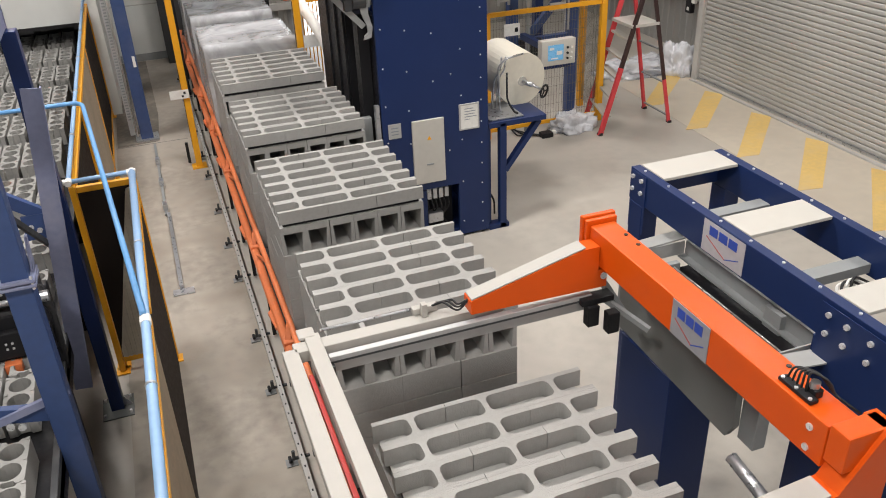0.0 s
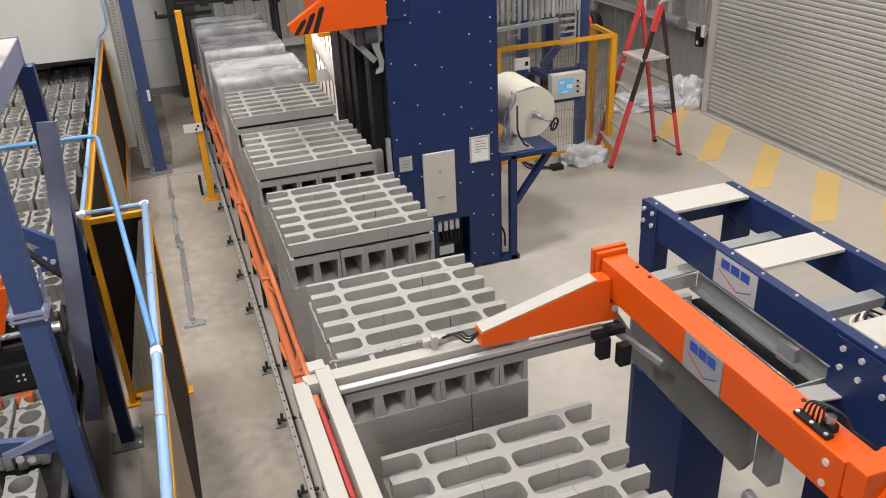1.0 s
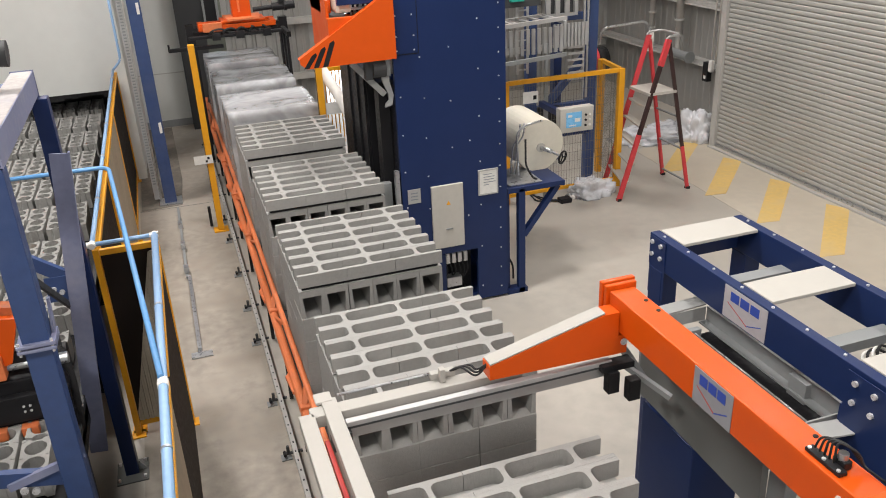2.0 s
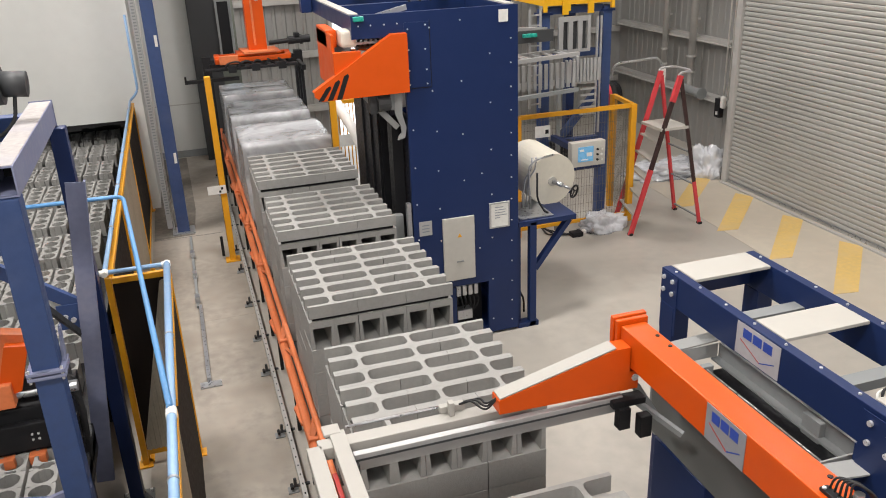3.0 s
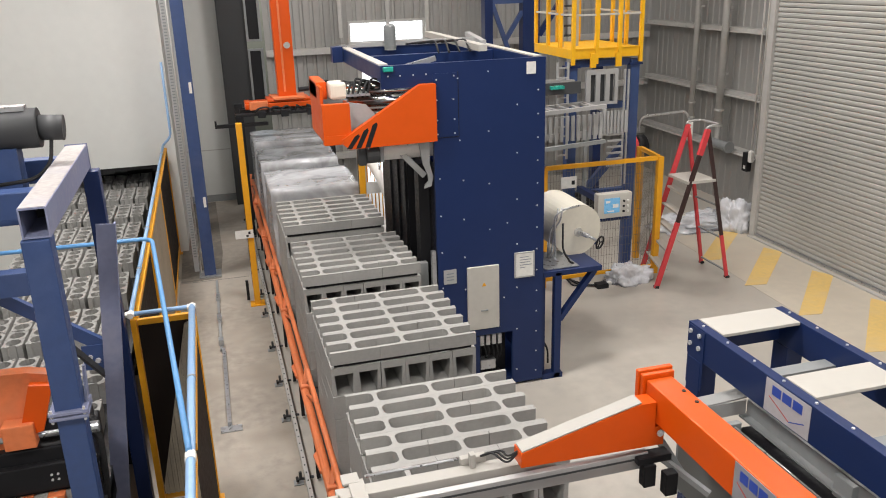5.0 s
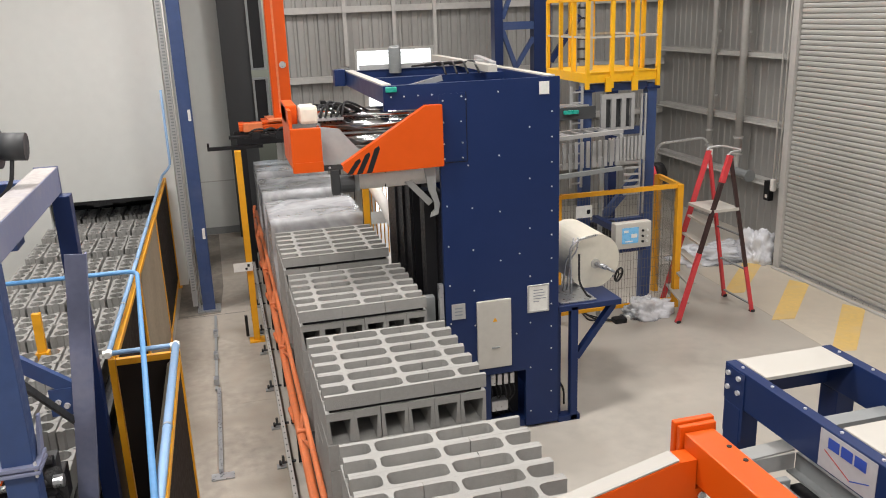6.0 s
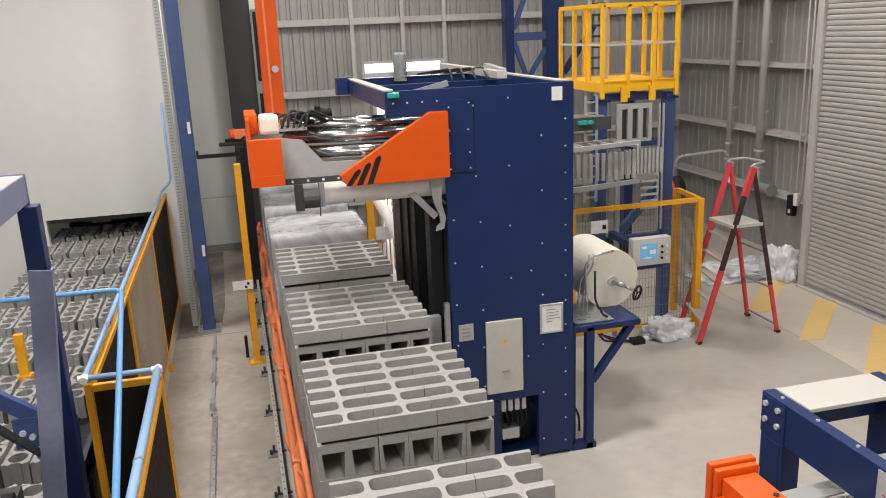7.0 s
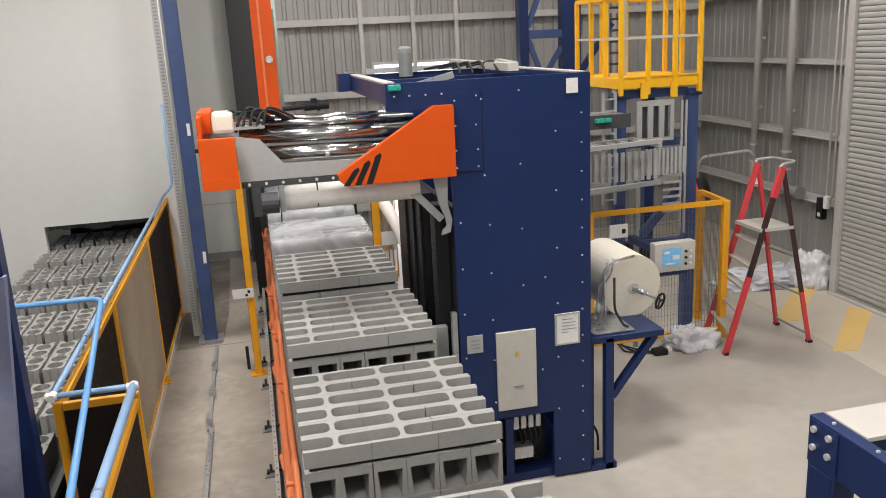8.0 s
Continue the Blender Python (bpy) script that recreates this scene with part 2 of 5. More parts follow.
def solid(name, bm, mat, label="", category="", kind="structure"):
    return tagged(new(name, mesh_from(name, bm, mat)), label, category, "", kind)


def moved(ob, x, y, z):
    """Set a finished thing over by a distance."""
    ob.location = Vector(ob.location) + Vector((x, y, z))


B = bmesh.new


# ---- the hall ----
bm = box(B(), -9.0, 9.6, -6.0, 17.2, -0.2, 0.0)
solid("floor", bm, FLOOR, "worn beige-grey painted concrete factory floor", "floor")
bm = box(B(), -0.95, 0.34, 1.0, 16.9, 0.0, 0.004)
solid("pavement_walkway", bm, FLOOR_WALK, "dusty stained concrete walkway beside the conveyor", "floor")
bm = B()
prism(bm, [(6.95, 5.0), (9.2, 5.0), (9.2, 11.4), (7.3, 11.4)], "z", 0.0, 0.004)
solid("pavement_band", bm, LEDGE, "pale floor band before the roller door", "floor")
solid("pavement_grime", prism(B(), [(-0.93, 12.05), (-0.32, 12.1), (-0.26, 13.4), (-0.3, 16.9), (-0.93, 16.9)], "z", 0.0045, 0.0075), GRIME, "dark grimy strip of floor beside the column", "floor")
joints = tagged(new("trim_floor_joints"), "dark saw-cut joints in the concrete floor", "floor joint", "", "structure")
for x0, x1, y0, y1 in ((-0.95, 0.1, 12.02, 12.035), (-0.4, 0.25, 8.9, 8.906)):
    part("joint", box(B(), x0, x1, y0, y1, 0.002, 0.0055), FLOOR_WALK if y0 < 10 else PLATE_GREY, joints)
floor_marks = tagged(new("floor_marking"), "faded yellow hatch stripes painted on the floor", "floor marking", "", "structure")
for y0 in (10.12, 8.96, 7.79, 6.6, 5.4):
    bm = prism(B(), [(7.07, y0 + 0.06), (7.40, y0), (8.54, y0 + 1.13), (8.40, y0 + 1.42)], "z", 0.004, 0.008)
    part("stripe", bm, STRIPE, floor_marks)


def corrugated(bm, along, a0, a1, z0, z1, at, depth=0.03, pitch=0.2, outward=1):
    """A trapezoid-profile sheet wall with upright ribs, of real thickness."""
    prof = []
    k = int((a1 - a0) / pitch)
    for i in range(k):
        s = a0 + i * pitch
        prof += [(s, 0), (s + pitch * 0.55, 0), (s + pitch * 0.65, depth), (s + pitch * 0.9, depth)]
    prof.append((a1, 0))
    front, back = [], []
    for z in (z0, z1):
        front.append([bm.verts.new((s, at + outward * d, z) if along == "x" else (at + outward * d, s, z)) for s, d in prof])
        back.append([bm.verts.new((s, at + outward * (d + 0.012), z) if along == "x" else (at + outward * (d + 0.012), s, z)) for s, d in prof])
    for i in range(len(prof) - 1):
        bm.faces.new((front[0][i], front[0][i + 1], front[1][i + 1], front[1][i]))
        bm.faces.new((back[0][i], back[1][i], back[1][i + 1], back[0][i + 1]))
    bmesh.ops.recalc_face_normals(bm, faces=bm.faces)
    return bm


# back wall round the strip window
YB = 16.35
WX0, WX1, WZ0, WZ1 = 2.66, 4.27, 3.18, 3.58
DX0, DX1, DZ1 = 2.87, 3.4, 2.8
bm = B()
corrugated(bm, "x", 1.0, WX0, 0, 8, YB)
corrugated(bm, "x", WX0, DX0, 0, DZ1, YB)
corrugated(bm, "x", WX0, DX1, DZ1, WZ0, YB)
corrugated(bm, "x", DX1, WX1, 0, WZ0, YB)
corrugated(bm, "x", WX0, WX1, WZ1, 8, YB)
corrugated(bm, "x", WX1, 9.6, 0, 8, YB)
solid("wall_back", bm, SHEET, "grey ribbed steel sheet wall of the hall", "wall")
window = tagged(new("window_1"), "bright daylit strip window in the sheet wall", "window", "", "structure")
window.location = (WX0, YB, WZ0)
bm = B()
for x, w in ((WX0, 0.05), ((WX0 + WX1) / 2, 0.05), (WX1 - 0.05, 0.05)):
    box(bm, x, x + w, YB - 0.03, YB + 0.05, WZ0, WZ1)
for z in (WZ0 - 0.03, WZ1 - 0.02):
    box(bm, WX0, WX1 + 0.03, YB - 0.034, YB + 0.05, z, z + 0.05)
part("window_frame", bm, GIRT, window)
part("window_sill", box(B(), WX0 - 0.05, WX1 + 0.05, YB - 0.1, YB - 0.036, WZ0 - 0.06, WZ0 - 0.03), GIRT, window)
solid("backdrop", box(B(), WX0 - 1.0, WX1 + 1.0, YB + 0.6, YB + 0.62, -0.2, WZ1 + 1.0), DAYLIGHT, "white overcast daylight outside the hall", "backdrop")
doorway = tagged(new("door_1"), "open doorway bright with daylight in the sheet wall", "doorway", "", "structure")
doorway.location = (DX0, YB, 0)
bm = box(B(), DX0 - 0.05, DX0 + 0.03, YB - 0.04, YB + 0.06, 0, DZ1)
box(bm, DX1 - 0.03, DX1 + 0.05, YB - 0.04, YB + 0.06, 0, DZ1)
box(bm, DX0 + 0.03, DX1 - 0.03, YB - 0.04, YB + 0.06, DZ1 - 0.06, DZ1)
part("door_frame", bm, GIRT, doorway)
girts = tagged(new("trim_girts_back"), "galvanised horizontal girts on the sheet wall", "girt", "", "structure")
for z in (0.9, 2.0, 3.05, 4.35, 5.5):
    for x0, x1 in ((1.0, 9.4),) if z > DZ1 else ((1.0, DX0 - 0.06), (DX1 + 0.06, 9.4)):
        bm = box(B(), x0, x1, YB - 0.15, YB - 0.002, z, z + 0.07)
        box(bm, x0, x1, YB - 0.15, YB - 0.135, z - 0.05, z)
        part("girt", bm, GIRT, girts)
for x in (2.45, 3.42, 4.24, 5.6, 7.4):
    part("mullion", box(B(), x, x + 0.07, YB - 0.2, YB - 0.155, 3.3 if x < 5 else 0, 8), GIRT, girts)

# white panel wall, chamber front and dark corner column
YW = 17.0
bm = box(B(), -1.6, 0.35, YW, YW + 0.12, 0.0, 8)
solid("wall_panel", bm, PANEL, "white insulated panel wall", "wall")
solid("trim_panel_joint", box(B(), -1.0, 0.2, YW - 0.006, YW - 0.001, 1.09, 1.11), GIRT, "thin grey panel joint", "trim")
solid("baseboard", box(B(), -1.6, 0.3, YW - 0.03, YW - 0.001, 0.0, 0.14), GREY, "dark grey base flashing of the panel wall", "baseboard")
column = thing("portal_column", (0.4, 16.75, 0), "charcoal steel portal frame column of the hall", "column", "", "structure")
bm = box(B(), 0.14, 0.66, 16.5, 16.53, 0, 8)
box(bm, 0.14, 0.66, 16.93, 16.96, 0, 8)
box(bm, 0.38, 0.42, 16.53, 16.93, 0, 8)
part("column_shaft", bm, DARK_GREY, column)
for z0, z1 in ((2.1, 3.12), (3.34, 4.6)):
    louvre = tagged(new("window_louvre"), "black louvred opening in a grey frame", "louvre", "", "structure")
    louvre.location = (0.68, 16.4, z0)
    part("louvre_panel", box(B(), 0.68, 0.93, 16.44, 16.48, z0, z1), BLACK, louvre)
    bm = box(B(), 0.66, 0.70, 16.4, 16.45, z0 - 0.04, z1 + 0.04)
    box(bm, 0.91, 0.96, 16.4, 16.45, z0 - 0.04, z1 + 0.04)
    box(bm, 0.70, 0.91, 16.4, 16.45, z0 - 0.04, z0)
    box(bm, 0.70, 0.91, 16.4, 16.45, z1, z1 + 0.04)
    part("window_frame", bm, GREY, louvre)
YC, ZC = 13.7, 1.57
bm = box(B(), -5.2, -0.82, YC, YC + 0.12, ZC, 8)
box(bm, -5.2, -2.75, YC, YC + 0.12, 0, ZC)
box(bm, -1.12, -0.82, YC, YC + 0.12, 0, ZC)
box(bm, -0.94, -0.82, YC + 0.12, YW, 0, 8)
solid("wall_chamber", bm, PANEL, "white panel front of the curing chamber with a low opening", "wall")
# walls behind the opening are black, so its shade is in the colour
bm = box(B(), -2.75, -1.12, YC + 1.6, YC + 1.7, 0, ZC + 0.2)
box(bm, -2.75, -1.12, YC + 0.13, YC + 1.6, ZC + 0.1, ZC + 0.2)
solid("wall_chamber_inside", bm, BLACK, "inside of the curing chamber opening, painted black for its shade", "wall")
flaps = thing("strip_curtain", (-1.9, YC, ZC), "ragged black rubber flaps above the chamber opening", "curtain", "", "structure")
rng = random.Random(4)
for i in range(16):
    x = -2.7 + i * 0.098
    part("flap", box(B(), x, x + 0.09, YC + 0.03, YC + 0.036, ZC - 0.05 - 0.06 * rng.random(), ZC), RUBBER, flaps)

# right wall with its roller door
XR = 9.5
bm = corrugated(B(), "y", 11.0, YB, 0, 8, XR, 0.016)
corrugated(bm, "y", -6, 11.0, 4.6, 8, XR)
solid("wall_right", bm, SHEET, "grey ribbed steel sheet wall with girts", "wall")
girts = tagged(new("trim_girts_right"), "galvanised girts on the side wall", "girt", "", "structure")
for z in (0.98, 2.03, 3.2, 4.35):
    bm = box(B(), XR - 0.18, XR - 0.165, 11.1, YB - 0.16, z + 0.09, z + 0.17)
    box(bm, XR - 0.25, XR - 0.18, 11.1, YB - 0.16, z + 0.09, z + 0.105)
    box(bm, XR - 0.165, XR - 0.002, 11.1, YB - 0.16, z + 0.155, z + 0.17)
    part("girt", bm, GIRT, girts)
XD = 8.67
door = tagged(new("door_roller"), "closed grey steel roller shutter door", "roller door", "", "structure")
door.location = (XD, 10.99, 0)
pitch = 0.077
prof = [(0.0, 0.0), (0.012, 0.012), (0.016, 0.036), (0.012, 0.06), (0.0, 0.072)]
bm = B()
fr = [[bm.verts.new((XD - s, y, z)) for s, z in prof] for y in (3.0, 10.94)]
bk = [[bm.verts.new((XD + 0.02, y, z)) for z in (0.0, 0.072)] for y in (3.0, 10.94)]
for i in range(4):
    bm.faces.new((fr[0][i], fr[1][i], fr[1][i + 1], fr[0][i + 1]))
bm.faces.new((bk[0][0], bk[0][1], bk[1][1], bk[1][0]))
for e in (0, 1):
    bm.faces.new(fr[e] + bk[e][::-1])
bmesh.ops.recalc_face_normals(bm, faces=bm.faces)
bmesh.ops.translate(bm, verts=bm.verts, vec=(-XD, -10.99, 0))
slat = smooth(mesh_from("slat", bm, DOOR))
for i in range(68):
    piece("slat", slat, door, (XD, 10.99, 0.05 + i * pitch))
part("bottom_rail", box(B(), XD - 0.03, XD + 0.03, 3.0, 10.94, 0.0, 0.05), STEEL, door)
part("door_backing", box(B(), XD + 0.03, XD + 0.05, 3.0, 10.94, 0.0, 5.4), DARK_GREY, door)
bm = box(B(), XD - 0.06, XD + 0.1, 10.95, 11.08, 0, 5.4)
box(bm, XD + 0.1, XR, 11.0, 11.05, 0, 5.4)
part("door_guide", bm, GIRT, door)
solid("trim_door_threshold", box(B(), XD - 0.16, XD - 0.11, 3.0, 10.99, 0.004, 0.03), GIRT, "worn steel threshold strip", "trim")
bm = box(B(), -9.2, -9.0, -6.2, 17.2, 0, 8)
solid("wall_left", bm, SHEET, "plain grey sheet wall", "wall")
solid("wall_south", box(B(), -9.2, 9.6, -6.2, -6.0, 0, 8), SHEET, "plain grey sheet wall", "wall")
bm = box(B(), 9.3, 9.6, -6.0, 3.0, 0, 8)
box(bm, XD + 0.1, 9.6, 3.0, 10.99, 5.4, 5.6)
solid("wall_right_near", bm, SHEET, "plain grey sheet wall", "wall")
bm = box(B(), -9.0, -5.2, 16.9, 17.1, 0, 8)
box(bm, -5.2, -5.08, YC + 0.12, 17.0, 0, 8)
solid("wall_north_left", bm, SHEET, "plain grey sheet wall", "wall")
# roof out of view; its dark tone deepens the shade below
solid("ceiling", box(B(), -9.2, 9.7, -6.2, 17.4, 8.0, 8.15), ROOF, "unseen sheet roof, kept dark to cut bounced light", "ceiling")


# ---- concrete block stacks on the conveyor ----
SX0, SX1 = 0.485, 1.665
BW, BD = (SX1 - SX0) / 3, 1.14 / 6


def h_block(w, d, h):
    """An H-shaped block with open rounded ends and one web."""
    t, web, r = 0.030, 0.015, 0.038
    hw, hd = w / 2 - 0.0012, d / 2 - 0.0003
    ci = hd - t
    def corner(sx, sy):
        pts = []
        for k in range(4):
            a = math.pi / 2 * k / 3
            pts.append((sx * (web + r - r * math.cos(a)), sy * (ci - r + r * math.sin(a))))
        return pts
    out = []
    right_bottom = [(-hw, -hd), (hw, -hd), (hw, -ci)]
    out += right_bottom + corner(1, -1)[::-1] + corner(1, 1) + [(hw, ci), (hw, hd), (-hw, hd), (-hw, ci)] + corner(-1, 1)[::-1] + corner(-1, -1) + [(-hw, -ci)]
    bm = B()
    lo = [bm.verts.new((x, y, 0)) for x, y in out]
    hi = [bm.verts.new((x, y, h)) for x, y in out]
    k = len(out)
    for i in range(k):
        bm.faces.new((lo[i], lo[(i + 1) % k], hi[(i + 1) % k], hi[i]))
    bm.faces.new(hi)
    bm.faces.new(lo[::-1])
    bmesh.ops.recalc_face_normals(bm, faces=bm.faces)
    big = [f for f in bm.faces if len(f.verts) > 4]
    bmesh.ops.triangulate(bm, faces=big)
    return mesh_from("block", bm, CONCRETE)


def arch_block(w, d, h):
    """A block lying on its side: a lintel on two flared legs."""
    hw = w / 2 - 0.0015
    pts = [(-hw, 0), (-hw + 0.036, 0), (-hw + 0.022, h - 0.058), (hw - 0.022, h - 0.058), (hw - 0.036, 0), (hw, 0), (hw, h), (-hw, h)]
    bm = prism(B(), pts, "y", -d / 2, d / 2)
    bmesh.ops.triangulate(bm, faces=[f for f in bm.faces if len(f.verts) > 4])
    return mesh_from("block", bm, CONCRETE)


def full_block(w, d, h):
    return mesh_from("block", box(B(), -w / 2 + 0.001, w / 2 - 0.001, -d / 2 + 0.001, d / 2 - 0.001, 0, h - 0.002, 0.004), CONCRETE)


H_BLOCK, ARCH, FULL = h_block(BW, BD, 0.104), arch_block((SX1 - SX0) / 6, 0.556, 0.238), full_block(BW, BD * 2, 0.203)
FRONTS = [-0.36, 1.45, 3.36, 5.17, 6.93, 8.68, 10.43, 12.18, 13.93]
rng = random.Random(11)


def stack(front, wrapped):
    label = "stack of grey concrete blocks wrapped in clear stretch film" if wrapped else "square stack of bare grey concrete blocks on the conveyor"
    ob = thing("block_stack", (SX0, front, 0.55), label, "block stack", "block stacks on the conveyor")
    for r in range(6):
        for c in range(3):
            b = piece("block", H_BLOCK, ob, (SX0 + BW * (c + 0.5) + rng.uniform(-0.002, 0.002), front + BD * (r + 0.5), 1.645 + rng.uniform(0, 0.0015)), rng.uniform(-0.004, 0.004))
    for r in range(2):
        for c in range(6):
            piece("block", ARCH, ob, (SX0 + (SX1 - SX0) / 6 * (c + 0.5) + rng.uniform(-0.002, 0.002), front + 0.57 * (r + 0.5) + 0.006, 1.372))
    # no real layer: a black sheet paints the shade of the gap
    part("gap_shade", box(B(), SX0 + 0.03, SX1 - 0.03, front + 0.035, front + 1.11, 1.6115, 1.638), BLACK, ob, "black sheet painting the shade in the gap under the top layer")
    # concrete sheet added to hide the black one from the block slots
    part("bedding_course", box(B(), SX0 + 0.03, SX1 - 0.03, front + 0.035, front + 1.11, 1.6385, 1.6445), CONCRETE, ob)
    for k in range(4):
        for r in range(3):
            for c in range(3):
                piece("block", FULL, ob, (SX0 + BW * (c + 0.5) + rng.uniform(-0.003, 0.003), front + BD * 2 * (r + 0.5) + rng.uniform(-0.003, 0.003), 0.56 + 0.203 * k))
    return ob


for i, front in enumerate(FRONTS):
    s = stack(front, i >= 6)
    if i >= 6:
        bm = box(B(), SX0 - 0.012, SX1 + 0.012, front - 0.012, front + 1.152, 0.6, 1.765)
        bmesh.ops.delete(bm, geom=[f for f in bm.faces if f.normal.z < -0.5], context="FACES")
        bmesh.ops.subdivide_edges(bm, edges=bm.edges, cuts=12, use_grid_fill=True)
        for v in bm.verts:
            q = noise.noise_vector(v.co * 3.1)
            v.co += q * 0.016
        ob = part("film_wrap", bm, FILM, s, "crumpled clear stretch film")
        for poly in ob.data.polygons:
            poly.use_smooth = True

# ---- conveyor ----
conveyor = thing("conveyor", (1.07, 5, 0), "floor conveyor with orange side rails and black brackets", "conveyor")
bm = box(B(), SX0 - 0.02, SX1 + 0.02, -0.6, 16.2, 0.38, 0.55)
part("deck", bm, DARK_GREY, conveyor)
for y in [0.4 + 1.2 * i for i in range(13)]:
    part("support", box(B(), 0.6, 1.55, y, y + 0.1, 0.0, 0.38), BLACK, conveyor)
bm = box(B(), 0.27, 0.31, 1.0, 15.5, 0.07, 0.13)
part("bottom_rail", bm, GIRT, conveyor, "perforated zinc floor rail")
hole = mesh_from("hole", box(B(), -0.006, 0.006, -0.011, 0.011, 0, 0.0015), BLACK)
for i in range(90):
    piece("slot", hole, conveyor, (0.29, 1.3 + i * 0.13, 0.13))
tube(bm := B(), [(0.40, 0.8, 0.60), (0.40, 15.4, 0.60)], 0.04, 12)
part("rail", bm, RAIL_ORANGE, conveyor, "worn orange tubular side rail")
tube(bm := B(), [(0.452, 0.8, 0.76), (0.452, 15.4, 0.76)], 0.026, 10)
part("rail", bm, RAIL_ORANGE, conveyor, "thin orange upper rail")
part("inner_plate", box(B(), 0.41, 0.44, 0.9, 15.3, 0.5, 0.57), RED_BROWN, conveyor, "dark red inner plate")
for i in range(9):
    y = 1.7 + 1.75 * i + 0.2 * math.sin(i * 1.9)
    bm = box(B(), 0.365, 0.455, y - 0.05, y + 0.05, 0.56, 0.66, 0.012)
    part("joint", bm, RAIL_ORANGE, conveyor)
    bm = bar(B(), (0.405, y, 0.64), (0.45, y + 0.08, 0.77), 0.05, 0.035, 0.005)
    part("clamp", bm, RAIL_ORANGE, conveyor)
    bm = prism(B(), [(0.352, y + 0.3), (0.378, y + 0.3), (0.366, y + 0.62), (0.33, y + 0.56)], "z", 0.57, 0.6)
    part("latch", bm, RAIL_ORANGE, conveyor)
    bm = bar(B(), (0.452, y - 0.55, 0.745), (0.41, y - 0.2, 0.64), 0.03, 0.022)
    part("link", bm, RAIL_ORANGE, conveyor)
for i in range(15):
    y = 1.35 + 0.98 * i + 0.12 * math.sin(i * 2.3)
    bm = box(B(), 0.2, 0.36, y - 0.012, y + 0.012, 0.04, 0.06, 0.004)
    rod(bm, (0.235, y, 0.05), (0.235, y, 0.125), 0.014)
    part("bracket", bm, DARK_GREY, conveyor)
    part("stud", rod(B(), (0.205, y - 0.03, 0.05), (0.205, y + 0.03, 0.05), 0.014), BLACK, conveyor)
    part("foot", box(B(), 0.17, 0.26, y - 0.04, y + 0.045, 0.005, 0.016), GREY, conveyor)
    part("post", box(B(), 0.385, 0.42, y - 0.02, y + 0.02, 0.03, 0.57), BLACK, conveyor)

# ---- stretch film tower ----
YT = 7.29
tower = thing("wrapping_tower", (2.5, YT, 0), "tall navy blue sheet steel film wrapping machine", "wrapping machine")
bm = B()
panel = [(2.78, 0.03), (3.14, 0.03), (3.14, 3.66), (1.43, 3.66), (1.43, 3.44), (1.94, 3.44), (1.94, 0.68), (2.78, 0.68)]
prism(bm, panel, "y", YT, YT + 0.05)
bmesh.ops.triangulate(bm, faces=[f for f in bm.faces if len(f.verts) > 4])
part("front_panel", bm, NAVY, tower)
part("access_panel", box(B(), 1.945, 2.2, YT - 0.006, YT - 0.001, 2.93, 3.56), NAVY, tower)
for bx in ((2.202, 2.208, 2.92, 3.57), (1.945, 2.2, 2.918, 2.924)):
    part("panel_seam", box(B(), bx[0], bx[1], YT - 0.0045, YT - 0.0005, bx[2], bx[3]), BLACK, tower)
# black here paints the shade inside the tower
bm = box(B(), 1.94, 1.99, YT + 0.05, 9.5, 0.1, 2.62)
part("side_panel", bm, BLACK, tower, "inner side plate painted black for the shade inside")
part("side_panel", box(B(), 3.09, 3.14, YT + 0.05, 9.5, 0.03, 3.6), NAVY, tower)
part("back_panel", box(B(), 1.99, 3.09, 9.45, 9.5, 0.03, 3.4), NAVY, tower)
for x in (1.43, 3.04):
    part("top_beam", box(B(), x, x + 0.1, YT + 0.05, 9.6, 3.5, 3.655, 0.006), NAVY, tower)
    part("beam_cover", box(B(), x + 0.005, x + 0.095, YT + 0.1, 9.55, 3.656, 3.668), CREAM, tower)
part("top_beam", box(B(), 1.53, 3.04, 9.5, 9.6, 3.5, 3.655), NAVY, tower)
part("cross_beam", box(B(), 1.53, 3.04, 8.6, 8.7, 3.52, 3.63), NAVY, tower)
# inner columns are black for the same inside shade
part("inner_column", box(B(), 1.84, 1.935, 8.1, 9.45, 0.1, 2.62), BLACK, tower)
for y in (8.14, 8.5, 8.9):
    part("guide_rail", box(B(), 1.815, 1.838, y, y + 0.05, 0.4, 2.6), BLACK, tower)
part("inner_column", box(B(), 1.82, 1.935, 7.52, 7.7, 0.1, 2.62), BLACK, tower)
bm = box(B(), 2.34, 2.78, YT + 0.25, YT + 0.28, 0.05, 0.68)
part("recess_back", bm, BLACK, tower)
part("base", box(B(), 1.97, 3.13, YT + 0.06, 9.4, 0.0, 0.08), NAVY, tower)
for i in range(5):
    part("valve", box(B(), 2.36 + 0.07 * i, 2.41 + 0.07 * i, YT + 0.1, YT + 0.2, 0.5, 0.62, 0.006), STEEL, tower)
rng = random.Random(7)
for i in range(7):
    x = 2.38 + 0.05 * i
    tube(bm := B(), [(x, YT + 0.14, 0.5), (x + 0.02, YT + 0.1, 0.4), (x + rng.uniform(-0.08, 0.08), YT + 0.13, 0.26), (x + 0.02, YT + 0.2, 0.1)], 0.009, 6)
    part("hose", bm, RUBBER, tower)
part("valve_body", box(B(), 2.42, 2.6, YT + 0.06, YT + 0.18, 0.22, 0.34, 0.01), STEEL, tower)
part("skirt", box(B(), 2.33, 2.4, YT + 0.02, YT + 0.06, 0.1, 0.66), NAVY, tower)
bolt = mesh_from("bolt", rod(B(), (0, 0.004, 0), (0, -0.008, 0), 0.011, 8), BOLT)
